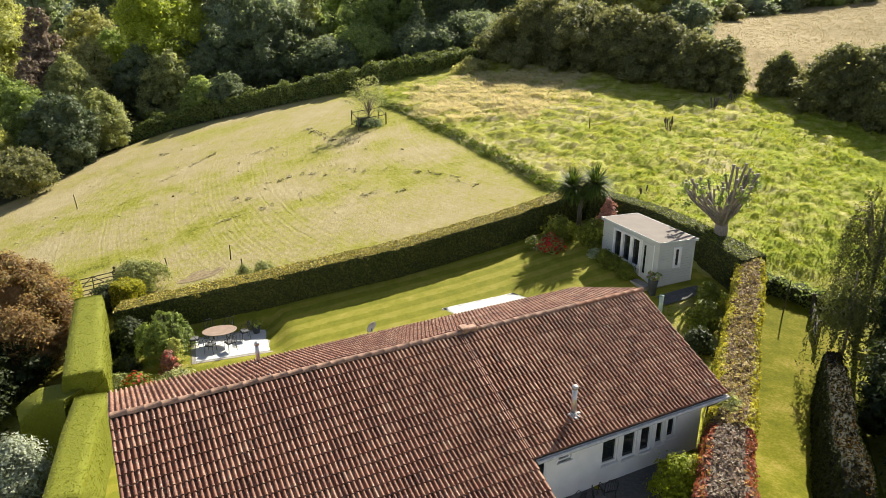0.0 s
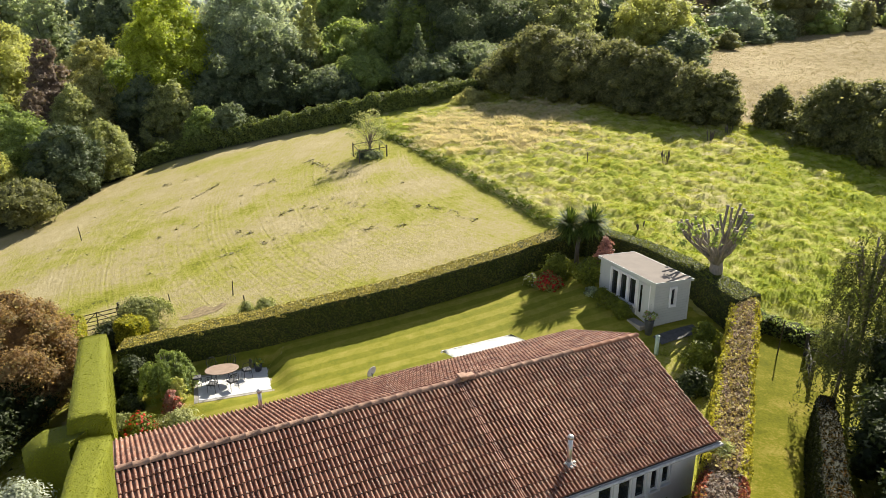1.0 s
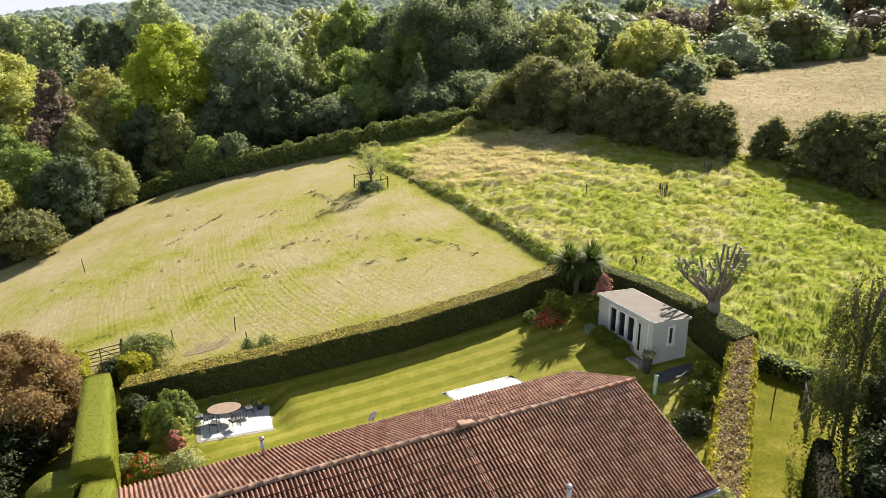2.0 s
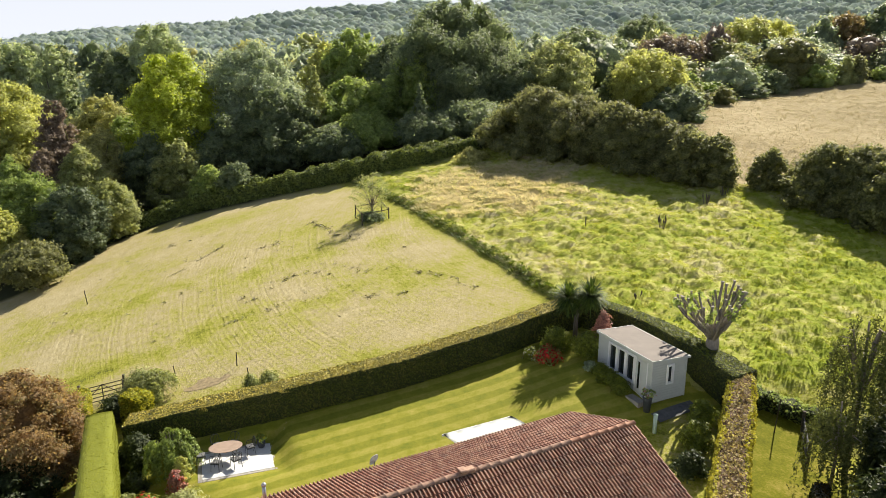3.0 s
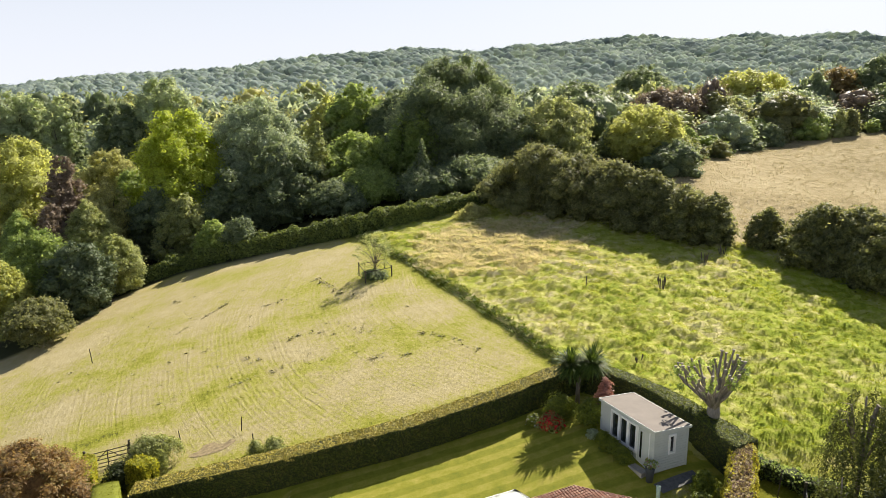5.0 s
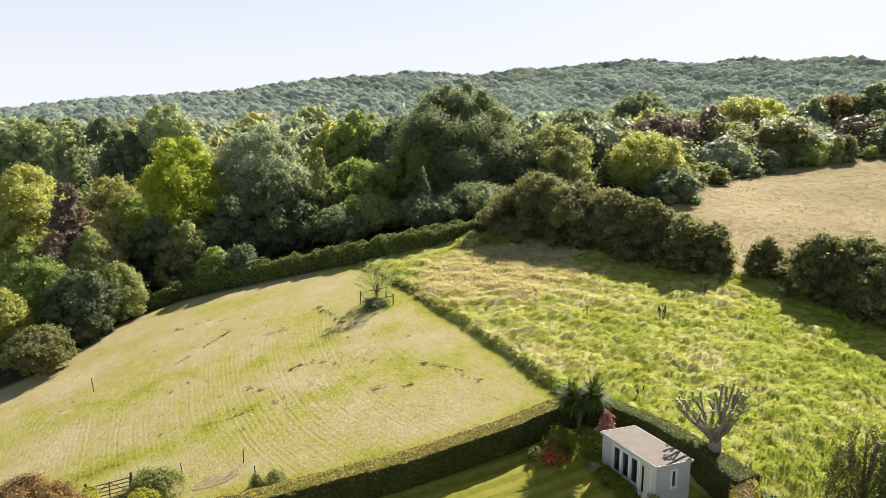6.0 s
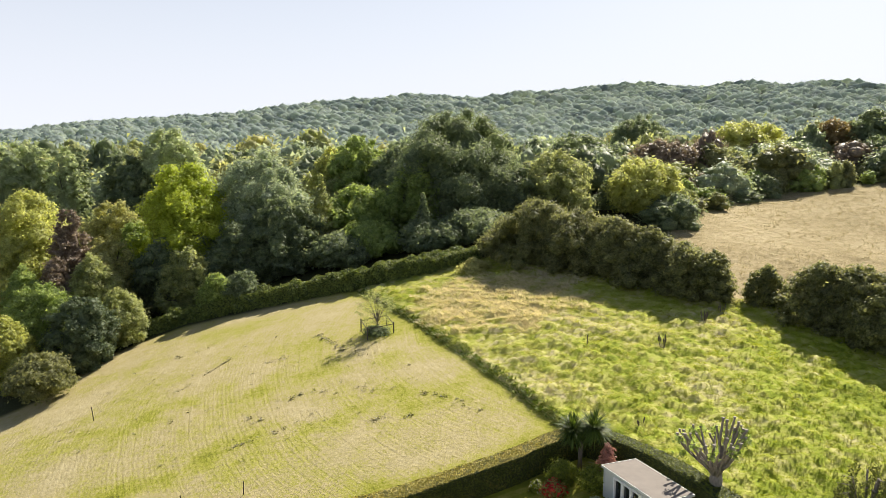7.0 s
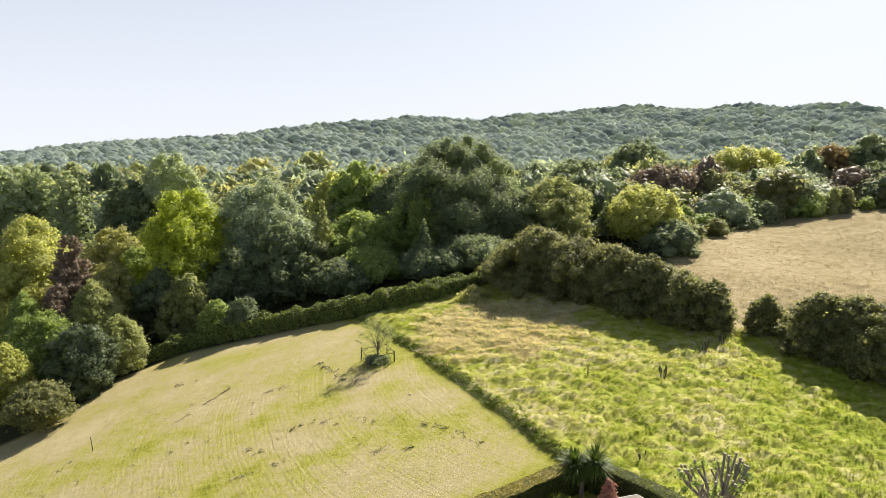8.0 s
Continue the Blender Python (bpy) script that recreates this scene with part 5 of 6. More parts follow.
first = None
for k, (dx, dy) in enumerate(((-0.45, 0.85), (0.4, 0.85), (1.2, 0.15), (-1.25, 0.05), (-0.5, -0.85), (0.45, -0.85))):
    a = radians(18)
    wx, wy = dx * math.cos(a) - dy * math.sin(a), dx * math.sin(a) + dy * math.cos(a)
    ch = garden_chair((-11.2 + wx, 31.9 + wy, PZ + 0.01), math.degrees(math.atan2(wy, wx)) - 90 + (k * 7) % 15 - 7, first)
    first = first or ch
pot_plant("planter", "dark pot with a small plant beside the hedge", (-9.7, 33.1), 0.22, 0.45, ["gold"], 33)
# terrace chairs before the house
for k, (x, y, r) in enumerate(((12.3, -4.75, 200), (13.0, -5.1, 60), (13.6, -4.7, 170))):
    ch = garden_chair((*at_house(x, y), ground(*at_house(x, y)) + 0.03), r + 27, first)
    tagged(ch, "dark metal garden chair on the terrace", "chair", "terrace chairs")

# ---- shrubs at the garden's low end ----
def weeping(name, label, at, height, radius, leaves, seed, strands=70, per=26, leaf=0.11, drop=0.9, bark=None, category="tree", top=0.75):
    """A mushroom of hanging shoots."""
    r = np.random.default_rng(seed)
    t = thing(name, label, category, (at[0], at[1], ground(*at)))
    P, N = [], []
    bm = bmesh.new()
    tube(bm, [(0, 0, -0.1), (radius * 0.05, 0, height * 0.45), (0, radius * 0.04, height * 0.9)], [height * 0.016, height * 0.012, height * 0.005], 8)
    for i in range(strands):
        az, rr = r.uniform(0, 2 * math.pi), radius * r.uniform(0.15, 1) ** 0.6
        z0 = height * (1 - (1 - top) * (rr / radius) ** 2) * r.uniform(0.88, 1.0)
        L = height * drop * r.uniform(0.35, 0.9)
        k = np.linspace(0, 1, per)
        x = np.cos(az) * rr * (0.8 + 0.25 * k) + r.normal(size=per) * leaf * 0.9
        y = np.sin(az) * rr * (0.8 + 0.25 * k) + r.normal(size=per) * leaf * 0.9
        z = np.maximum(z0 - L * k ** 1.3, 0.1)
        P.append(np.stack([x, y, z], 1))
        N.append(unit(np.stack([np.cos(az) + 0 * k, np.sin(az) + 0 * k, 0.5 - 0.3 * k], 1) + r.normal(size=(per, 3)) * 0.5))
        if i % 6 == 0:
            bb = bmesh.new()
            tube(bb, [(radius * 0.05, 0, height * 0.48), (math.cos(az) * rr * 0.5, math.sin(az) * rr * 0.5, z0 + 0.05), (x[0], y[0], z0)], [height * 0.008, height * 0.006, 0.008], 5)
            part("branch", bb, bark or BARK, t)
    part("trunk", bm, bark or BARK, t, smooth=True)
    finish("crown", mesh_np("crown", *leaf_tris(np.concatenate(P), np.concatenate(N), leaf, r, 2.0)), LEAF[leaves], t)
    return t


LEAF["willow"] = leaf_mat("willow_leaves", (0.2, 0.23, 0.07), (0.44, 0.47, 0.2), 1.0, 0.45)
LEAF["birch"] = leaf_mat("birch_leaves", (0.05, 0.06, 0.02), (0.17, 0.19, 0.06), 1.2, 0.4, None, 0.7, 0.35, 5.0, 0.15)
LEAF["silver_green"] = leaf_mat("silvery_green_leaves", (0.25, 0.28, 0.1), (0.55, 0.56, 0.28), 0.6, 0.4)
LEAF["weep"] = leaf_mat("weeping_leaves", (0.1, 0.15, 0.03), (0.35, 0.43, 0.13), 0.5, 0.4)
weeping("weeping_shrub", "small weeping tree with hanging green shoots", (-13.9, 31.5), 2.45, 1.5, "weep", 71, 64, 110, 0.085, 0.75, top=0.6)
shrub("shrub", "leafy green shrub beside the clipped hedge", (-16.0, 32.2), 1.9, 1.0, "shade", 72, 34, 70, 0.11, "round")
shrub("flowering_shrub", "orange-red flowering shrub in the border", (-13.9, 28.0), 1.15, 1.0, "box", 73, 24, 60, 0.1, extra=("red", 330, 0.13))
shrub("shrub", "feathery pale green shrub in the border", (-12.2, 28.4), 0.95, 0.95, "silver_green", 74, 30, 70, 0.08, extra=("white", 60, 0.08))
shrub("shrub", "red-leaved small shrub in the border", (-13.0, 29.6), 1.15, 0.5, "pink", 75, 16, 60, 0.1, extra=("red", 60, 0.1))
shrub("shrub", "yellow-green small shrub in the border", (-15.0, 28.6), 1.0, 0.8, "olive", 76, 20, 60, 0.1)
shrub("shrub", "upright yellow-green shrub beside the patio", (-12.9, 30.2), 1.4, 0.45, "yellow", 77, 16, 60, 0.09)
shrub("shrub", "dark low shrub in the border", (-15.2, 30.0), 1.1, 0.9, "shade", 78, 20, 60, 0.1)
shrub("silver_shrub", "silvery white shrub beside the low hedge", (-15.5, 21.3), 3.1, 1.4, "silver", 79, 46, 90, 0.1)
# by the field gate
shrub("shrub", "feathery willow-like bush beside the field gate", (-18.2, 38.4), 2.2, 1.65, "willow", 81, 46, 110, 0.075)
weeping("willow_bush", "fine feathery bush beside the field gate", (-17.4, 38.6), 1.9, 1.3, "willow", 89, 70, 40, 0.08, 0.6, category="shrub")
hedge("clipped_bush", "clipped golden green bush by the field gate", [(-18.4, 36.9), (-17.2, 36.5)], [1.2, 1.2], [1.75, 1.5], "gold", 82, 300, 0.08, 0.1, core=M_yew_core)
hedge("clipped_bush", "narrow golden green clipped bush by the gate post", [(-21.9, 38.6), (-20.9, 36.2)], [0.8, 0.8], [1.5, 1.5], "gold", 83, 260, 0.08, 0.07, core=M_yew_core)
shrub("shrub", "dark shrub in the shade by the gate", (-19.3, 37.0), 1.6, 1.0, "shade", 84, 26, 60, 0.11)
shrub("shrub", "small round shrub behind the hedge", (-10.4, 38.2), 0.95, 0.85, "willow", 85, 22, 60, 0.07)
shrub("shrub", "small leafy plant behind the hedge", (-11.6, 38.3), 0.9, 0.6, "willow", 86, 16, 60, 0.07)

# ---- field gate ----
def field_gate(a, b, label, height=1.15, material=None, bars=5):
    a, b = Vector((*a, ground(*a))), Vector((*b, ground(*b)))
    rz = math.degrees(math.atan2(b.y - a.y, b.x - a.x))
    L = (b.xy - a.xy).length
    g = thing("field_gate", label, "gate", tuple(a), rz)
    dz = b.z - a.z
    for x, nm in ((-0.1, "post"), (L + 0.1, "post")):
        part(nm, box(bmesh.new(), (0.14, 0.14, height + 0.4), (x, 0, (height + 0.2) / 2 + dz * x / L), 0, 0.015), M_post, g)
    for i in range(bars):
        z = 0.12 + (height - 0.15) * i / (bars - 1)
        bm = bmesh.new()
        tube(bm, [(0, 0, z), (L, 0, z + dz)], [0.03, 0.03], 6)
        part("bar", bm, material or M_post, g)
    for x in (0.03, L / 2, L - 0.03):
        part("upright", box(bmesh.new(), (0.06, 0.05, height), (x, 0.03, height / 2 + 0.03 + dz * x / L), 0, 0.006), material or M_post, g)
    for x0, x1 in ((0, L / 2), (L, L / 2)):
        bm = bmesh.new()
        tube(bm, [(x0, 0.04, 0.12 + dz * x0 / L), (x1, 0.04, height + dz * x1 / L)], [0.025, 0.025], 6)
        part("brace", bm, material or M_post, g)
    return g


field_gate((-22.35, 39.2), (-19.9, 39.6), "dark wooden five-bar field gate between bushes")
field_gate((17.1, 29.0), (18.0, 31.4), "grey metal gate under the hanging branches", 0.95, M_galv, 6)


def stake(at, h, lean, label, r=0.034):
    t = thing("fence_post", label, "post", (*at, ground(*at)), group="fence posts")
    bm = bmesh.new()
    tube(bm, [(0, 0, -0.2), (lean[0] * 0.5, lean[1] * 0.5, h * 0.5), (lean[0], lean[1], h)], [r, r * 0.95, r * 0.85], 7)
    part("stake", bm, M_post, t)
    return t


stake((-16.8, 40.3), 1.1, (-0.15, 0), "leaning weathered wooden fence post")
stake((-13.2, 41.1), 0.95, (0.03, 0), "weathered wooden fence post")
stake((-11.8, 38.9), 1.0, (-0.08, 0), "leaning weathered wooden fence post")
stake((-30.8, 57.2), 1.2, (-0.2, 0.1), "thin leaning stake in the mown field", 0.035)
stake((16.6, 31.4), 1.9, (0.12, 0), "dark fence post beside the grass strip")
stake((12.0, 58.0), 1.0, (0.0, 0), "short dark post in the pasture", 0.05)
stake((31.8, 72.0), 1.5, (0, 0), "gate post in the hedge gap", 0.07)
stake((33.5, 72.5), 1.5, (0, 0), "gate post in the hedge gap", 0.06)
def stalks(at, h, count, seed):
    q = random.Random(seed)
    t = thing("dock_stems", "dry brown dock stems standing in the pasture", "weeds", (*at, ground(*at)))
    for i in range(count):
        bm = bmesh.new()
        x, y = q.uniform(-.35, .35), q.uniform(-.25, .25)
        hh = h * q.uniform(0.6, 1.0)
        tube(bm, [(x * 0.5, y * 0.5, 0), (x * 0.8, y * 0.8, hh * 0.5), (x, y, hh * 0.8), (x * 1.05, y, hh)], [0.02, 0.025, 0.06, 0.02], 6)
        part("stem", bm, M_post, t)


stalks((18.2, 57.0), 1.3, 6, 1)
stalks((23.6, 62.2), 1.4, 7, 2)
stalks((26.0, 64.2), 1.3, 6, 3)
stalks((13.0, 44.5), 0.9, 4, 4)
hedge("low_fence_hedge", "ragged low bramble along a wire fence", [(16.0, 34.3), (18.6, 32.6), (20.5, 31.4)], [0.8, 0.9, 0.8], [0.8, 0.75, 0.8], "green", 95, 120, 0.1, 0.15)

# ---- pollarded tree ----
def pollard(at):
    z = ground(*at)
    t = thing("pollarded_tree", "pollarded pale tree with knobbly cut limbs", "tree", (*at, z))
    q = random.Random(3)
    bm = bmesh.new()
    tube(bm, [(0, 0, -0.3), (0, 0, 1.3), (0.02, 0, 2.0), (0, 0, 2.7)], [0.44, 0.36, 0.36, 0.26], 12)
    knobs = []
    for i in range(22):
        az = i * 2.4
        reach = 0.25 + 2.15 * math.sqrt((i * 0.618 + 0.2) % 1.0)
        h = 5.85 - 0.3 * reach ** 2 + q.uniform(-.5, .15)
        o = Vector((math.cos(az), math.sin(az), 0))
        s = o * 0.14 + Vector((0, 0, 2.0 + 0.8 * q.random()))
        e = o * reach + Vector((0, 0, h))
        jog = [Vector((q.uniform(-.16, .16), q.uniform(-.16, .16), q.uniform(-.1, .1))) for _ in range(3)]
        m1 = o * reach * 0.36 + Vector((0, 0, s.z + 0.28 * (h - s.z))) + jog[0]
        m2 = o * reach * 0.7 + Vector((0, 0, s.z + 0.6 * (h - s.z))) + jog[1]
        w = q.uniform(0.8, 1.15)
        tube(bm, [s, m1, m2, e, e + Vector((0, 0, 0.12))], [0.16 * w, 0.1 * w, 0.075 * w, 0.06 * w, 0.1 * w], 8)
        knobs.append(e)
        if i % 3 != 1:
            e2 = m2 + Vector((math.cos(az + 0.9) * 0.35, math.sin(az + 0.9) * 0.35, q.uniform(0.35, 0.9)))
            tube(bm, [m2, e2, e2 + Vector((0, 0, 0.1))], [0.065, 0.055, 0.09], 7)
            knobs.append(e2)
    part("trunk", bm, BARK_CUT, t, smooth=True)
    q2 = np.random.default_rng(3)
    P = np.concatenate([np.array(k)[None] + q2.normal(size=(40, 3)) * (0.17, 0.17, 0.13) - (0, 0, q2.uniform(0, 0.7)) for k in knobs[::2]] )
    tagged(finish("sprout_growth", mesh_np("sprout_growth", *leaf_quads(P, q2.normal(size=P.shape), 0.15, q2)), LEAF["green"], t), "small green sprouts", kind="stuff")
    return t


pollard((14.8, 35.8))

# ---- lone field tree with its guard ----
ft = (-6.9, 65.8)
open_tree("field_tree", "small sparse tree inside a wooden guard", ft, 4.4, 2.1, "olive", 101, 1.0, 110, 26, 0.085, 0.08, 0.4)
guard = thing("tree_guard", "low square wooden rail guard round a tree", "fence", (*ft, ground(*ft)), 20)
for sx in (-1, 1):
    for sy in (-1, 1):
        zz = ground(ft[0] + sx * 1.3, ft[1] + sy * 1.3) - ground(*ft)
        part("post", box(bmesh.new(), (0.1, 0.1, 1.5), (1.3 * sx, 1.3 * sy, 0.45 + zz * 0.8), 0, 0.01), M_post, guard)
for k in range(4):
    bm = bmesh.new()
    a, b = [((1.3, 1.3), (-1.3, 1.3)), ((-1.3, 1.3), (-1.3, -1.3)), ((-1.3, -1.3), (1.3, -1.3)), ((1.3, -1.3), (1.3, 1.3))][k]
    za, zb = [ground(ft[0] + p[0], ft[1] + p[1]) - ground(*ft) for p in (a, b)]
    tube(bm, [(*a, 1.0 + za * 0.8), (*b, 1.0 + zb * 0.8)], [0.04, 0.04], 6)
    part("rail", bm, M_post, guard)
shrub("bramble", "dark bramble round the foot of the tree", (-7.0, 65.4), 0.8, 1.5, "dark", 102, 24, 60, 0.14)
shrub("bush", "pale rank bush at the pasture's top corner", (3.2, 81.8), 1.9, 1.9, "scrub", 103, 34, 60, 0.2)
sheet("bare_patch", [(-14.8 + (1.5 + 0.12 * math.sin(3 * a)) * math.cos(a) - 0.1 * math.sin(a), 39.6 + 0.62 * math.sin(a) + 0.35 * math.cos(a)) for a in [k * math.pi / 12 for k in range(24)]], 0.012, M_soil, "bare soil patch behind the hedge", "ground", 0.2)


# ---- trees of the wood, the field hedge and the garden ----
tree("tree", "broad yellow-green tree at the wood's edge", (-58.0, 96.0), 18.6, 6.4, "yellow", 200, 0.4, leaf=0.26)
tree("tree", "yellow-green young tree at the wood's edge", (-57.4, 92.0), 13.4, 5.1, "yellow", 201, 0.4, leaf=0.26)
tree("poplar", "tall grey-green poplar in the wood", (-92.6, 150.0), 23.8, 6.7, "poplar", 202, 0.4, leaf=0.38, cover=0.42, shape="column")
tree("poplar", "tall grey-green poplar in the wood", (-88.0, 152.0), 23.4, 4.9, "poplar", 203, 0.4, leaf=0.38, cover=0.42, shape="column")
tree("poplar", "slender grey-green poplar in the wood", (-79.8, 148.0), 23.5, 4.0, "poplar", 204, 0.4, leaf=0.38, cover=0.42, shape="column")
tree("poplar", "slender dark poplar in the wood", (-78.5, 150.0), 22.7, 3.0, "dark", 205, 0.4, leaf=0.38, cover=0.42, shape="column")
tree("tree", "purple-leaved small tree in the wood", (-49.2, 90.0), 16.6, 2.9, "purple", 206, 0.4, leaf=0.24)
tree("tree", "purple-leaved low tree in the wood", (-48.0, 84.0), 11.4, 2.7, "purple", 271, 0.0, leaf=0.24)
tree("tree", "olive-green spreading tree in the wood", (-51.5, 108.0), 15.5, 5.4, "scrub", 207, 0.4, leaf=0.26)
tree("tree", "low olive-green tree in the wood", (-45.4, 92.0), 12.1, 3.8, "scrub", 208, 0.4, leaf=0.26)
tree("tree", "scrubby olive tree in the wood", (-44.2, 86.5), 10.6, 3.6, "scrub", 209, 0.0, leaf=0.18, shape="dome")
tree("tree", "dense green tree in the wood", (-46.8, 104.0), 12.7, 3.8, "green", 210, 0.4, leaf=0.26)
tree("tree", "tall pale yellow-green tree", (-55.7, 142.0), 26.7, 9.2, "poplar", 211, 0.4, leaf=0.38, cover=0.42)
tree("tree", "dark green tree behind the wood's edge", (-62.7, 138.0), 22.4, 6.2, "dark", 212, 0.4, leaf=0.38, cover=0.42)
tree("tree", "bright lime green tree in full sun", (-37.7, 100.0), 19.3, 7.2, "lime", 213, 0.4, leaf=0.26)
tree("tree", "dark shaded tree at the wood's edge", (-37.9, 94.0), 10.0, 5.2, "dark", 214, 0.4, leaf=0.26)
tree("tree", "broad grey-green tree in the wood", (-28.8, 106.0), 17.8, 8.4, "grey", 215, 0.4, leaf=0.26)
tree("tree", "dark green tree with drooping branches", (-23.2, 98.0), 11.0, 5.3, "dark", 216, 0.4, leaf=0.26)
tree("tree", "dark shaded tree in the wood", (-29.1, 96.0), 9.6, 5.3, "dark", 217, 0.4, leaf=0.26)
tree("larch", "olive-brown larch in the wood", (-18.3, 102.0), 12.4, 4.4, "olive", 218, 0.4, leaf=0.26, shape="cone")
tree("tree", "green-yellow tree in the wood", (-13.0, 106.0), 9.5, 5.6, "green", 219, 0.4, leaf=0.26)
tree("tree", "green tree with layered branches", (-11.3, 98.0), 5.2, 4.9, "green", 220, 0.4, leaf=0.26)
tree("tree", "dark tree at the wood's edge", (-14.9, 95.0), 4.9, 4.3, "dark", 221, 0.4, leaf=0.26)
tree("tree", "bright-topped green tree in the wood", (-16.0, 132.0), 17.2, 6.6, "green", 222, 0.4, leaf=0.38, cover=0.42)
tree("tree", "yellow-green tree behind in the wood", (-21.6, 134.0), 16.2, 4.8, "yellow", 223, 0.4, leaf=0.38, cover=0.42)
tree("tree", "tall green tree in the wood", (-4.4, 110.0), 12.1, 4.2, "green", 224, 0.4, leaf=0.26)
tree("spruce", "small dark spruce in the wood", (-3.3, 97.0), 7.8, 2.6, "dark", 225, 0.0, leaf=0.26, shape="cone")
tree("tree", "dark green tree behind", (-8.3, 128.0), 14.4, 6.9, "dark", 226, 0.4, leaf=0.38, cover=0.42)
tree("tree", "very large dark green tree", (1.9, 116.0), 17.6, 11.6, "dark", 227, 0.4, leaf=0.26)
tree("tree", "dark green tree in the wood", (9.8, 112.0), 9.6, 7.1, "dark", 228, 0.4, leaf=0.26)
tree("tree", "dark shaded tree in the wood", (-1.7, 96.0), 4.0, 5.3, "dark", 229, 0.4, leaf=0.26)
tree("tree", "dark shaded tree in the wood", (4.6, 98.0), 4.4, 6.2, "dark", 230, 0.4, leaf=0.26)
tree("tree", "olive green tree in the wood", (17.4, 112.0), 10.0, 6.2, "olive", 231, 0.4, leaf=0.26)
tree("oak", "dark round-headed oak in the wood", (26.2, 142.0), 12.2, 9.1, "dark", 232, 0.4, leaf=0.38, cover=0.42)
tree("conifer", "dark small conifer in the wood", (26.5, 114.0), 6.7, 3.1, "dark", 233, 0.4, leaf=0.26, shape="cone")
tree("tree", "yellow-green tree beginning to turn", (30.8, 110.0), 8.7, 6.1, "yellow", 234, 0.4, leaf=0.26)
tree("tree", "green tree at the field corner", (48.7, 138.0), 4.1, 5.2, "olive", 235, 0.4, leaf=0.38, cover=0.42)
tree("tree", "small green tree at the field corner", (51.6, 136.0), 2.0, 4.2, "olive", 236, 0.4, leaf=0.38, cover=0.42)
tree("tree", "purple-brown tree in the wood", (46.0, 148.0), 10.5, 8.2, "purple", 237, 0.4, leaf=0.38, cover=0.42)
tree("tree", "broad pale yellow-green tree", (73.7, 175.0), 14.8, 11.2, "yellow", 238, 0.4, leaf=0.38, cover=0.42)
tree("tree", "olive green tree in the wood", (62.3, 170.0), 12.2, 7.6, "olive", 239, 0.4, leaf=0.38, cover=0.42)
tree("spruce", "dark spruce in the wood", (65.2, 150.0), 8.8, 3.8, "dark", 240, 0.0, leaf=0.38, cover=0.42, shape="cone")
tree("tree", "grey-green tree in the wood", (74.0, 152.0), 7.9, 8.2, "grey", 241, 0.4, leaf=0.38, cover=0.42)
tree("tree", "olive green tree in the wood", (59.9, 150.0), 8.1, 5.4, "olive", 242, 0.4, leaf=0.38, cover=0.42)
tree("tree", "reddish brown tree in the wood", (87.0, 160.0), 12.4, 6.6, "rust", 243, 0.4, leaf=0.38, cover=0.42)
tree("tree", "dark green tree in the wood", (94.6, 158.0), 13.8, 6.3, "dark", 244, 0.4, leaf=0.38, cover=0.42)
tree("tree", "dark green tree in the wood", (92.0, 150.0), 8.4, 6.0, "dark", 245, 0.4, leaf=0.38, cover=0.42)
tree("tree", "olive green tree in the wood", (80.9, 156.0), 7.3, 5.6, "olive", 246, 0.4, leaf=0.38, cover=0.42)
tree("oak", "domed dark oak in the valley", (64.3, 235.0), 24.4, 12.9, "dark", 247, 0.4, leaf=0.38, cover=0.42)
tree("spruce", "dark pointed spruce in the wood", (55.9, 165.0), 11.3, 3.5, "dark", 248, 0.0, leaf=0.38, cover=0.42, shape="cone")
tree("spruce", "dark pointed spruce in the wood", (53.2, 165.0), 11.7, 2.9, "dark", 249, 0.0, leaf=0.38, cover=0.42, shape="cone")
tree("hawthorn", "broad dense hawthorn in the field hedge", (11.2, 84.2), 7.4, 5.6, "thorn", 250, 0.0, leaf=0.18, shape="dome")
tree("hawthorn", "dense hawthorn in the field hedge", (15.3, 80.8), 6.6, 4.9, "thorn", 251, 0.0, leaf=0.18, shape="dome")
tree("hawthorn", "dense hawthorn in the field hedge", (18.5, 77.4), 6.4, 4.2, "thorn", 252, 0.0, leaf=0.18, shape="dome")
tree("hawthorn", "brownish hawthorn in the field hedge", (21.4, 73.6), 6.0, 3.9, "thorn", 253, 0.0, leaf=0.18, shape="dome")
tree("hawthorn", "dark hawthorn in the field hedge", (24.2, 70.4), 5.2, 3.6, "thorn", 254, 0.0, leaf=0.18, shape="dome")
tree("hawthorn", "dark hawthorn by the hedge gap", (26.3, 68.4), 4.9, 2.5, "thorn", 255, 0.0, leaf=0.18, shape="dome")
tree("hawthorn", "dark hawthorn in the field hedge", (7.7, 87.0), 4.8, 3.4, "thorn", 256, 0.0, leaf=0.18, shape="dome")
tree("hawthorn", "dark hawthorn beside the hedge gap", (31.3, 67.0), 4.0, 2.0, "thorn", 257, 0.0, leaf=0.18, shape="dome")
tree("hawthorn", "dark green hawthorn in the field hedge", (34.3, 62.4), 5.8, 3.3, "thorn", 258, 0.0, leaf=0.18, shape="dome")
tree("hawthorn", "dark green hawthorn in the field hedge", (36.6, 60.4), 6.2, 3.7, "thorn", 259, 0.0, leaf=0.18, shape="dome")
tree("hawthorn", "olive hawthorn in the field hedge", (37.4, 58.3), 6.0, 3.7, "thorn", 260, 0.0, leaf=0.18, shape="dome")
tree("tree", "bright green young tree", (-45.2, 76.0), 10.1, 3.7, "green", 261, 0.4, leaf=0.18)
tree("cedar", "dense dark blue-green cedar", (-40.1, 74.0), 7.9, 3.4, "blue", 262, 0.0, leaf=0.18)
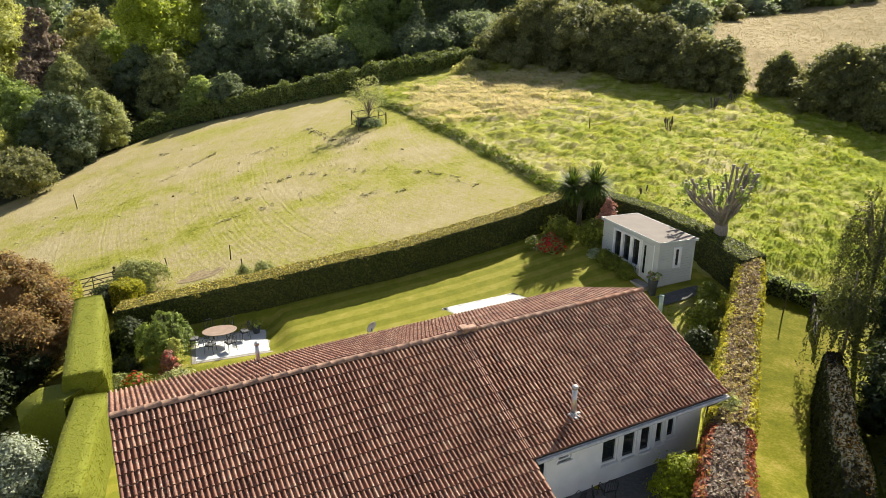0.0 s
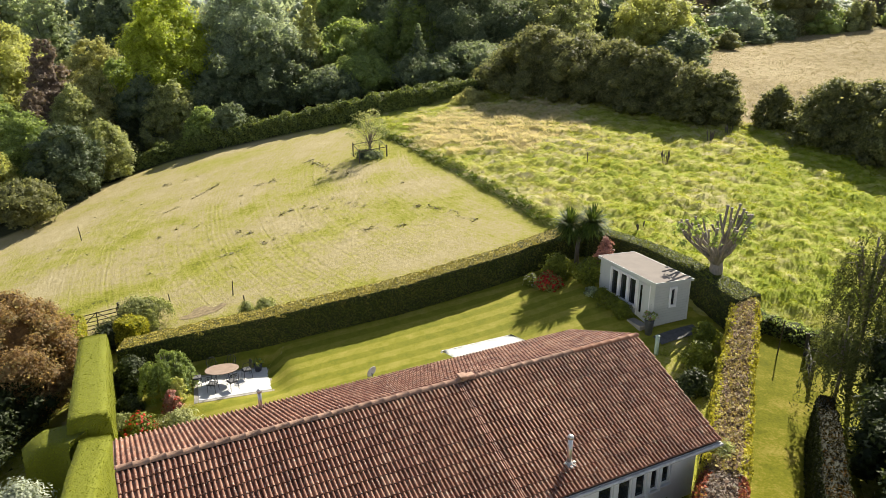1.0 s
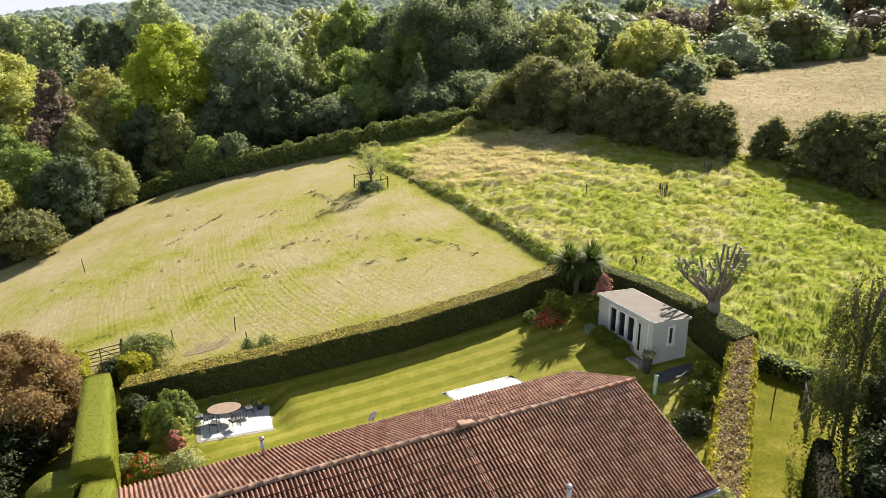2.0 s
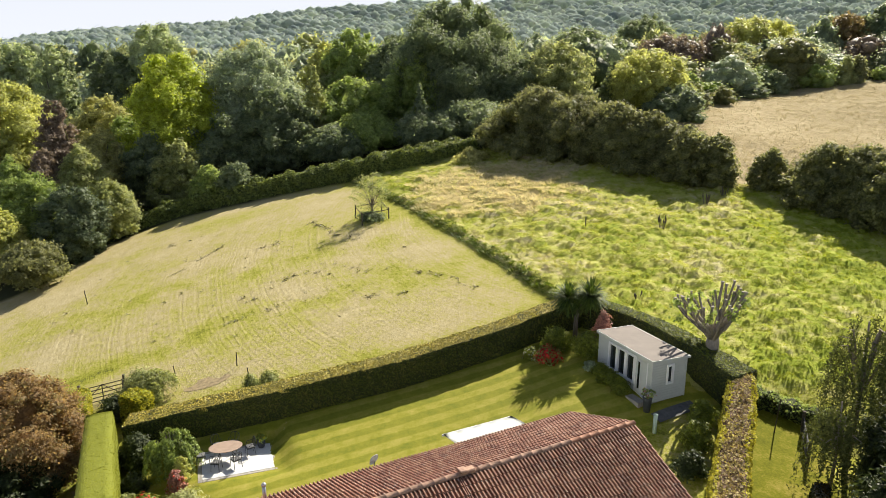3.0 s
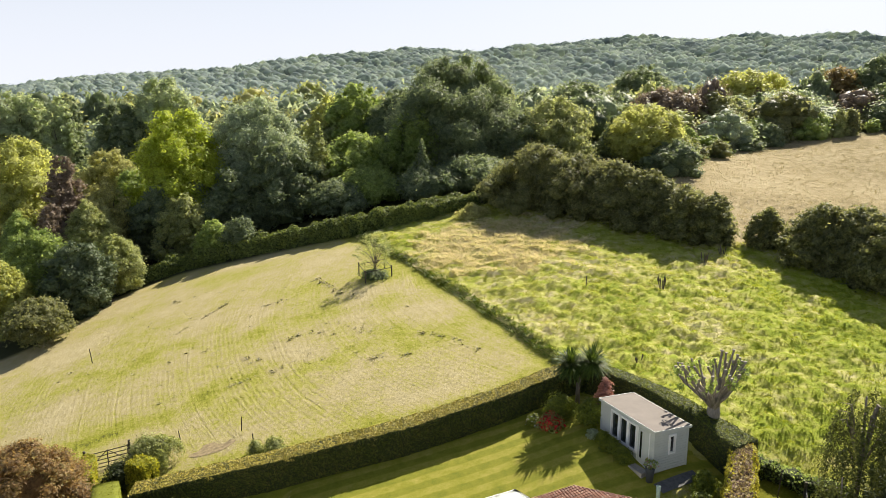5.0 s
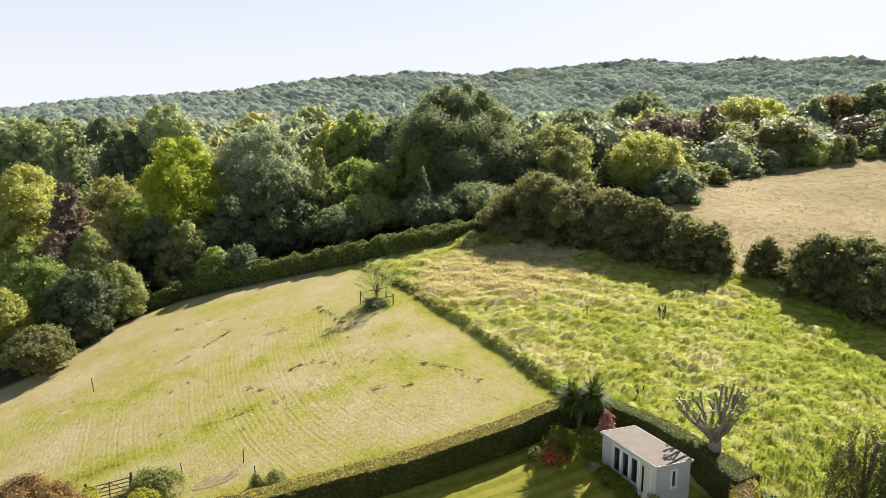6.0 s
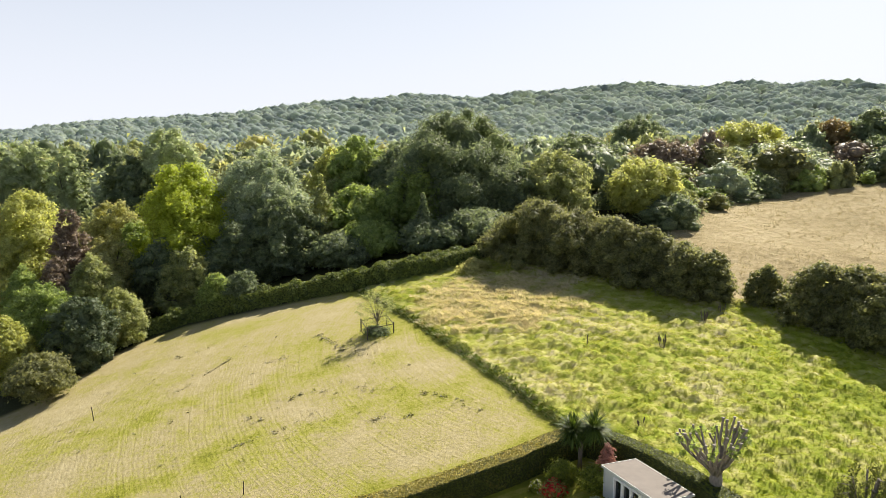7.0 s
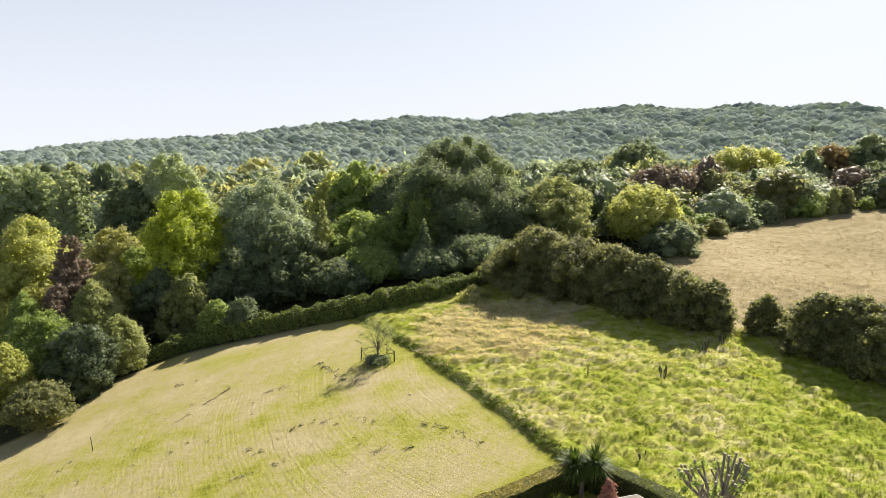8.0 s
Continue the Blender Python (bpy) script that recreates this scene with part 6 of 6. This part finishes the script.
tree("tree", "grey-leaved small tree in the wood", (-38.5, 80.0), 6.8, 3.1, "olive", 263, 0.4, leaf=0.18)
tree("tree", "yellowing tree at the field edge", (-45.9, 70.0), 8.3, 2.4, "yellow", 264, 0.4, leaf=0.18)
tree("tree", "small olive-green round tree in the field", (-40.7, 66.3), 4.6, 3.3, "thorn", 265, 0.8, leaf=0.18)
tree("bush", "scrubby bush behind the hedge", (-34.0, 90.0), 8.4, 3.6, "olive", 266, 0.0, leaf=0.26, shape="dome")
tree("bush", "scrubby bush behind the hedge", (-28.6, 85.0), 4.9, 2.5, "green", 267, 0.0, leaf=0.18, shape="dome")
tree("bush", "dark ivy-covered bush in the hedge", (-25.4, 84.5), 4.5, 2.2, "dark", 268, 0.0, leaf=0.18)
tree("tree", "scrubby tree in the wood", (-43.7, 84.0), 11.3, 3.5, "olive", 269, 0.0, leaf=0.18, shape="dome")
tree("tree", "scrubby tree in the wood", (-50.9, 82.0), 11.3, 3.0, "green", 270, 0.0, leaf=0.18, shape="dome")
tree("tree", "russet-leaved garden tree beside the clipped hedge", (-21.6, 32.2), 6.1, 3.1, "russet", 301, 0.8, leaf=0.1, cover=0.8)
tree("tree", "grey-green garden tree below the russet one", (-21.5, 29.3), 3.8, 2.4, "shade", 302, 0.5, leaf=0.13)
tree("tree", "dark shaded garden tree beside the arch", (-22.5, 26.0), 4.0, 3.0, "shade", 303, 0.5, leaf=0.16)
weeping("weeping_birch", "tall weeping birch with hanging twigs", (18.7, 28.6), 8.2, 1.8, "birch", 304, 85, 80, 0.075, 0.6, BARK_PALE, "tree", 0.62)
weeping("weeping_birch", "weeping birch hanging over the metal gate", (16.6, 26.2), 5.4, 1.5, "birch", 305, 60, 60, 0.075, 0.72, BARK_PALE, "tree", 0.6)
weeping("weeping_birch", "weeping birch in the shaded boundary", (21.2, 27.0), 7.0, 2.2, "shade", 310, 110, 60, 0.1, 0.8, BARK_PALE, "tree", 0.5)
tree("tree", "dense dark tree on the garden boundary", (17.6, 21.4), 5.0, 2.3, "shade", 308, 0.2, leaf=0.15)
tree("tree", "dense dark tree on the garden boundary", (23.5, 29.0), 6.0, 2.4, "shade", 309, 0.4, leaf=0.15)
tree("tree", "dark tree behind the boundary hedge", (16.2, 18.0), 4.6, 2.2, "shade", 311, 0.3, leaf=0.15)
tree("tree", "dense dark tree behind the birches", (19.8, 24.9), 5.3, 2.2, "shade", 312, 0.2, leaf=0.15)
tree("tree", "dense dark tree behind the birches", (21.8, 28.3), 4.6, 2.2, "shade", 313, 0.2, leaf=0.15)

# ---- woods beyond ----
bm = bmesh.new()
bmesh.ops.create_icosphere(bm, subdivisions=1, radius=1.0)
BALL_V = np.array([v.co[:] for v in bm.verts])
BALL_F = np.array([[v.index for v in f.verts] for f in bm.faces])
bm.free()


def hill_woods(name, label, leaves, y0, y1, spacing, per, leaf, height, seed, xlim=0.72):
    """Far tree crowns over the hill as one mass, alike trees standing together."""
    r = np.random.default_rng(seed)
    P, y = [], y0
    while y < y1:
        s = spacing * (1 + (y - y0) / 700)
        xs = np.arange(-xlim * y - 30, xlim * y + 30, s)
        xs = xs + r.uniform(-0.48, 0.48, len(xs)) * s
        P.append(np.stack([xs, y + r.uniform(-0.48, 0.48, len(xs)) * s, np.full(len(xs), s)], 1))
        y += s * 0.9
    C = np.concatenate(P)
    n = len(C)
    hgt = height * r.uniform(0.75, 1.2, n) * (1 + 0.2 * lumps(C[:, 0], C[:, 1], 60))
    rad = C[:, 2] * r.uniform(0.5, 0.85, n)
    g = base_ground(C[:, 0], C[:, 1])
    d = unit(r.normal(size=(n, per, 3)))
    d[..., 2] = np.abs(d[..., 2]) * np.where(r.uniform(size=(n, per)) < 0.8, 1, -0.6)
    lob = 1 + 0.2 * np.sin(3 * np.arctan2(d[..., 1], d[..., 0]) + r.uniform(0, 6, (n, 1))) + 0.06 * r.normal(size=(n, per))
    p = np.empty_like(d)
    p[..., 0] = C[:, None, 0] + d[..., 0] * rad[:, None] * lob
    p[..., 1] = C[:, None, 1] + d[..., 1] * rad[:, None] * lob
    p[..., 2] = (g + hgt * 0.55)[:, None] + d[..., 2] * (hgt * 0.45)[:, None] * lob
    nn = unit(d + r.normal(size=d.shape) * 0.2)
    core = np.stack([C[:, 0], C[:, 1], g + hgt * 0.5], 1)
    v1 = core[:, None, :] + BALL_V[None] * (np.stack([rad, rad, hgt * 0.5], 1)[:, None, :] * 0.88) * r.uniform(0.8, 1.15, (n, len(BALL_V), 1))
    v1, f1 = v1.reshape(-1, 3), (BALL_F[None] + (np.arange(n) * len(BALL_V))[:, None, None]).reshape(-1, 3)
    v2, f2 = leaf_tris(p.reshape(-1, 3), nn.reshape(-1, 3), leaf, r)
    ob = finish(name, mesh_np(name, np.vstack([v1, v2]), np.vstack([f1, f2 + len(v1)])), LEAF[leaves[0]], smooth=True)
    for k in leaves[1:]:
        ob.data.materials.append(LEAF[k])
    stand = 0.5 + 0.3 * lumps(C[:, 0], C[:, 1], 90) + r.normal(size=n) * 0.14
    kinds = (np.clip(stand, 0, 0.999) * len(leaves)).astype(np.int32)
    ob.data.polygons.foreach_set("material_index", np.concatenate([np.repeat(kinds, len(BALL_F)), np.repeat(kinds, per)]))
    return tagged(ob, label, "woodland", kind="stuff")


def not_field(x, y):
    """Leaves the dry field on the rise and the near wood's edge free."""
    inside = (y < far_edge(x) + 5) & (x > 20)
    edge = (y < 120) & (x > -45) & (x < 60)
    return ~(inside | edge)


def grove(name, label, leaves, y0, y1, spacing, leaf, height, seed, keep, cover, xlim=0.66):
    """Many leafy crowns of a few builds, turned and scaled, standing together as one mass."""
    r = np.random.default_rng(seed)
    builds = []
    for shape in ("round", "dome", "round", "column", "dome", "cone"):
        rad = spacing * (0.42 if shape in ("column", "cone") else 0.66)
        p, n, _, core = puff_crown(r, height, rad, 0.0, shape, leaf, rad * 0.5, cover, 0.82)
        v, f = leaf_tris(p, n, leaf, r)
        builds.append((np.vstack([core[0], v]), np.vstack([core[1], f + len(core[0])])))
    V, F, K, count, y = [], [], [], 0, y0
    while y < y1:
        s = spacing * (1 + (y - y0) / 700)
        xs = np.arange(-xlim * y - 30, xlim * y + 30, s)
        xs = xs + r.uniform(-0.45, 0.45, len(xs)) * s
        ys = y + r.uniform(-0.45, 0.45, len(xs)) * s
        k = keep(xs, ys)
        for x, yy in zip(xs[k], ys[k]):
            v, f = builds[r.choice(6, p=[0.27, 0.25, 0.22, 0.1, 0.1, 0.06])]
            a, wide, tall = r.uniform(0, 6.3), r.uniform(0.7, 1.25), r.uniform(0.6, 1.25) * (1 + 0.2 * float(lumps(x, yy, 60)))
            c, q = math.cos(a) * wide, math.sin(a) * wide
            V.append(np.stack([x + v[:, 0] * c - v[:, 1] * q, yy + v[:, 0] * q + v[:, 1] * c, float(base_ground(x, yy)) - 0.3 + v[:, 2] * tall], 1))
            F.append(f + count)
            count += len(v)
            stand = 0.5 + 0.3 * float(lumps(x + 300 * seed % 97, yy, 26)) + r.normal() * 0.3
            K.append(np.full(len(f), int(np.clip(stand, 0, 0.999) * len(leaves)), np.int32))
        y += s * 0.9
    ob = finish(name, mesh_np(name, np.concatenate(V), np.concatenate(F)), LEAF[leaves[0]], smooth=True)
    for k in leaves[1:]:
        ob.data.materials.append(LEAF[k])
    ob.data.polygons.foreach_set("material_index", np.concatenate(K))
    return tagged(ob, label, "woodland", kind="stuff")


def field_rim(x, y):
    return (y > far_edge(x) + 0.5) & (y < far_edge(x) + 9) & (x > 30)


grove("woodland", "mixed green and yellowing woodland in the valley", ["dark", "thorn", "olive", "grey", "olive", "purple", "thorn", "dark"], 118, 190, 7.8, 0.42, 9.0, 400, not_field, 0.22)
grove("woodland", "scrubby bushes along the dry field's far edge", ["dark", "thorn", "olive", "dark", "green"], 94, 144, 3.8, 0.28, 4.6, 403, field_rim, 0.35)
grove("woodland", "mixed woodland on the valley floor further off", ["far", "olive", "grey", "scrub", "far", "dark", "grey"], 195, 335, 15.0, 1.1, 13.0, 402, not_field, 0.16)
hill_woods("hill_woodland", "distant wooded hillside, haze put into its pale blue leaf colours", ["hill", "hill_dark", "hill", "hill_pale", "hill_dark"], 335, 1010, 6.4, 20, 0.75, 8.5, 401)


# ---- rough grass ----
def tufts(name, label, leaves, count, inside, seed, blade=(0.25, 0.6), blades=9, xr=(-12, 40), yr=(34, 90), wide=0.06, spread=0.16, rise=0.75):
    r = np.random.default_rng(seed)
    x, y = r.uniform(*xr, count), r.uniform(*yr, count)
    k = inside(x, y)
    x, y = x[k], y[k]
    z = base_ground(x, y) + pasture(x, y) * relief(x, y) - 0.03
    n = len(x)
    a = r.uniform(0, 2 * math.pi, (n, blades))
    big = (r.uniform(0.6, 1.3, n) * (1 + 0.3 * lumps(x, y, 6)))[:, None]
    L = r.uniform(*blade, (n, blades)) * big
    root = np.stack([x[:, None] + np.cos(a) * spread * big, y[:, None] + np.sin(a) * spread * big, np.repeat(z[:, None], blades, 1)], -1)
    side = np.stack([-np.sin(a), np.cos(a), 0 * a], -1) * wide
    tip = root + np.stack([np.cos(a) * L * 0.6 - 0.12, np.sin(a) * L * 0.6 - 0.1, L * rise], -1)
    v = np.stack([root - side, root + side, tip], 2).reshape(-1, 3)
    ob = finish(name, mesh_np(name, v, np.arange(len(v)).reshape(-1, 3)), LEAF[leaves])
    return tagged(ob, label, "grass", kind="stuff")


def in_pasture(x, y):
    top = np.interp(x, [-8, 1, 5.5, 9.5, 16, 22, 30, 40], [80, 86, 88, 86, 80, 73, 68, 66])
    return (field_side(x, y) > 0.1) & (y < top) & (y > 41 - np.clip(x - 10, 0, 30) * 1.2) & (y > 34)


def at_divider(x, y):
    s = field_side(x, y)
    return (s > -0.2) & (s < 0.8) & (y > 44) & (y < 82)


def lush_part(x, y):
    """The wetter, greener near side of the pasture."""
    return smooth01(x - 0.6 * y, -24, -4) + 0.45 * lumps(x, y, 1.8) > 0.75


LEAF["lush"] = leaf_mat("lush_grass_blades", (0.15, 0.21, 0.012), (0.33, 0.38, 0.035), 1.6, 0.55, (0.48, 0.45, 0.12), 0.7, 0.2, 0, 0.15)
tufts("pasture_grass", "long lush green pasture grass", "lush", 95000, lambda x, y: in_pasture(x, y) & lush_part(x, y), 505, (0.09, 0.2), 5, (-12, 40), (34, 90), 0.03, 0.16, 0.6)
tufts("pasture_grass", "long tussocky pasture grass, green and bleached", "tuft", 95000, lambda x, y: in_pasture(x, y) & ~lush_part(x, y), 500, (0.09, 0.2), 5, (-12, 40), (34, 90), 0.03, 0.16, 0.6)
MARKS = [[(-16, 47.4), (-14.2, 48.1), (-12.4, 48.9), (-10.5, 50.9)], [(-6.1, 48.6), (-4.1, 48.4), (-1.8, 48.7)], [(-15.7, 51.6), (-14.5, 51.1)],
         [(-14.1, 53.9), (-12.6, 53.7), (-11.2, 54.7), (-9.1, 53.7)], [(-17.3, 62.5), (-15.5, 62.9)], [(-9.1, 55.9), (-6.6, 53.5), (-4.9, 53.0), (-2.9, 54.5)],
         [(-12.8, 67.5), (-10.2, 63.1), (-7.4, 60.5)], [(-28.1, 69.8), (-27.5, 69.4)], [(-2, 52), (0.5, 50.5), (2.5, 48)], [(-24, 60), (-21, 66)]]


def in_mown(x, y):
    """Near one of the curved lines of scuffed turf."""
    d = np.full(len(x), 9.0)
    for line in MARKS:
        for (ax, ay), (bx, by) in zip(line, line[1:]):
            k = np.clip(((x - ax) * (bx - ax) + (y - ay) * (by - ay)) / ((bx - ax) ** 2 + (by - ay) ** 2), 0, 1)
            d = np.minimum(d, np.hypot(x - ax - k * (bx - ax), y - ay - k * (by - ay)))
    patchy = lumps(x, y, 1.3)
    stray = (lumps(x + 50, y, 0.9) > 1.45) & (field_side(x, y) < -1.5)
    return ((d < 0.3) & (patchy > 0.0)) | (stray & (x > -33) & (y > 44))


tufts("grass_clods", "small dark clods and missed tufts in the mown field", "clod", 22000, in_mown, 502, (0.05, 0.15), 7, (-34, 6), (43, 72), 0.045, 0.12)
tufts("boundary_grass", "rank green grass along the line between the fields", "rank", 26000, at_divider, 501, (0.12, 0.34), 8, (-12, 9), (44, 82), 0.035)


def in_far_field(x, y):
    return (x > 27 + (y - 63) * 0.1) & (y > 67 + (x - 30) * 0.05) & (y < far_edge(x) + 2)


tufts("dry_grass", "fine dry straw-coloured grass on the rise", "straw", 20000, in_far_field, 503, (0.15, 0.35), 5, (26, 105), (66, 142), 0.03, 0.3)


def at_top_corner(x, y):
    return ((x - 5) / 9) ** 2 + ((y - 71) / 9) ** 2 + 0.5 * lumps(x, y, 4) < 0.9


tufts("bleached_grass", "bleached tall grass at the pasture's top", "bleached", 16000, lambda x, y: at_top_corner(x, y) & in_pasture(x, y), 504, (0.2, 0.45), 6, (-4, 16), (62, 84), 0.022, 0.25)


# ---- single roof tiles nearest to the path ----
for m in near_tiles:
    ob = new("tile", tile_me)
    ob.parent = bungalow
    ob.matrix_basis = m
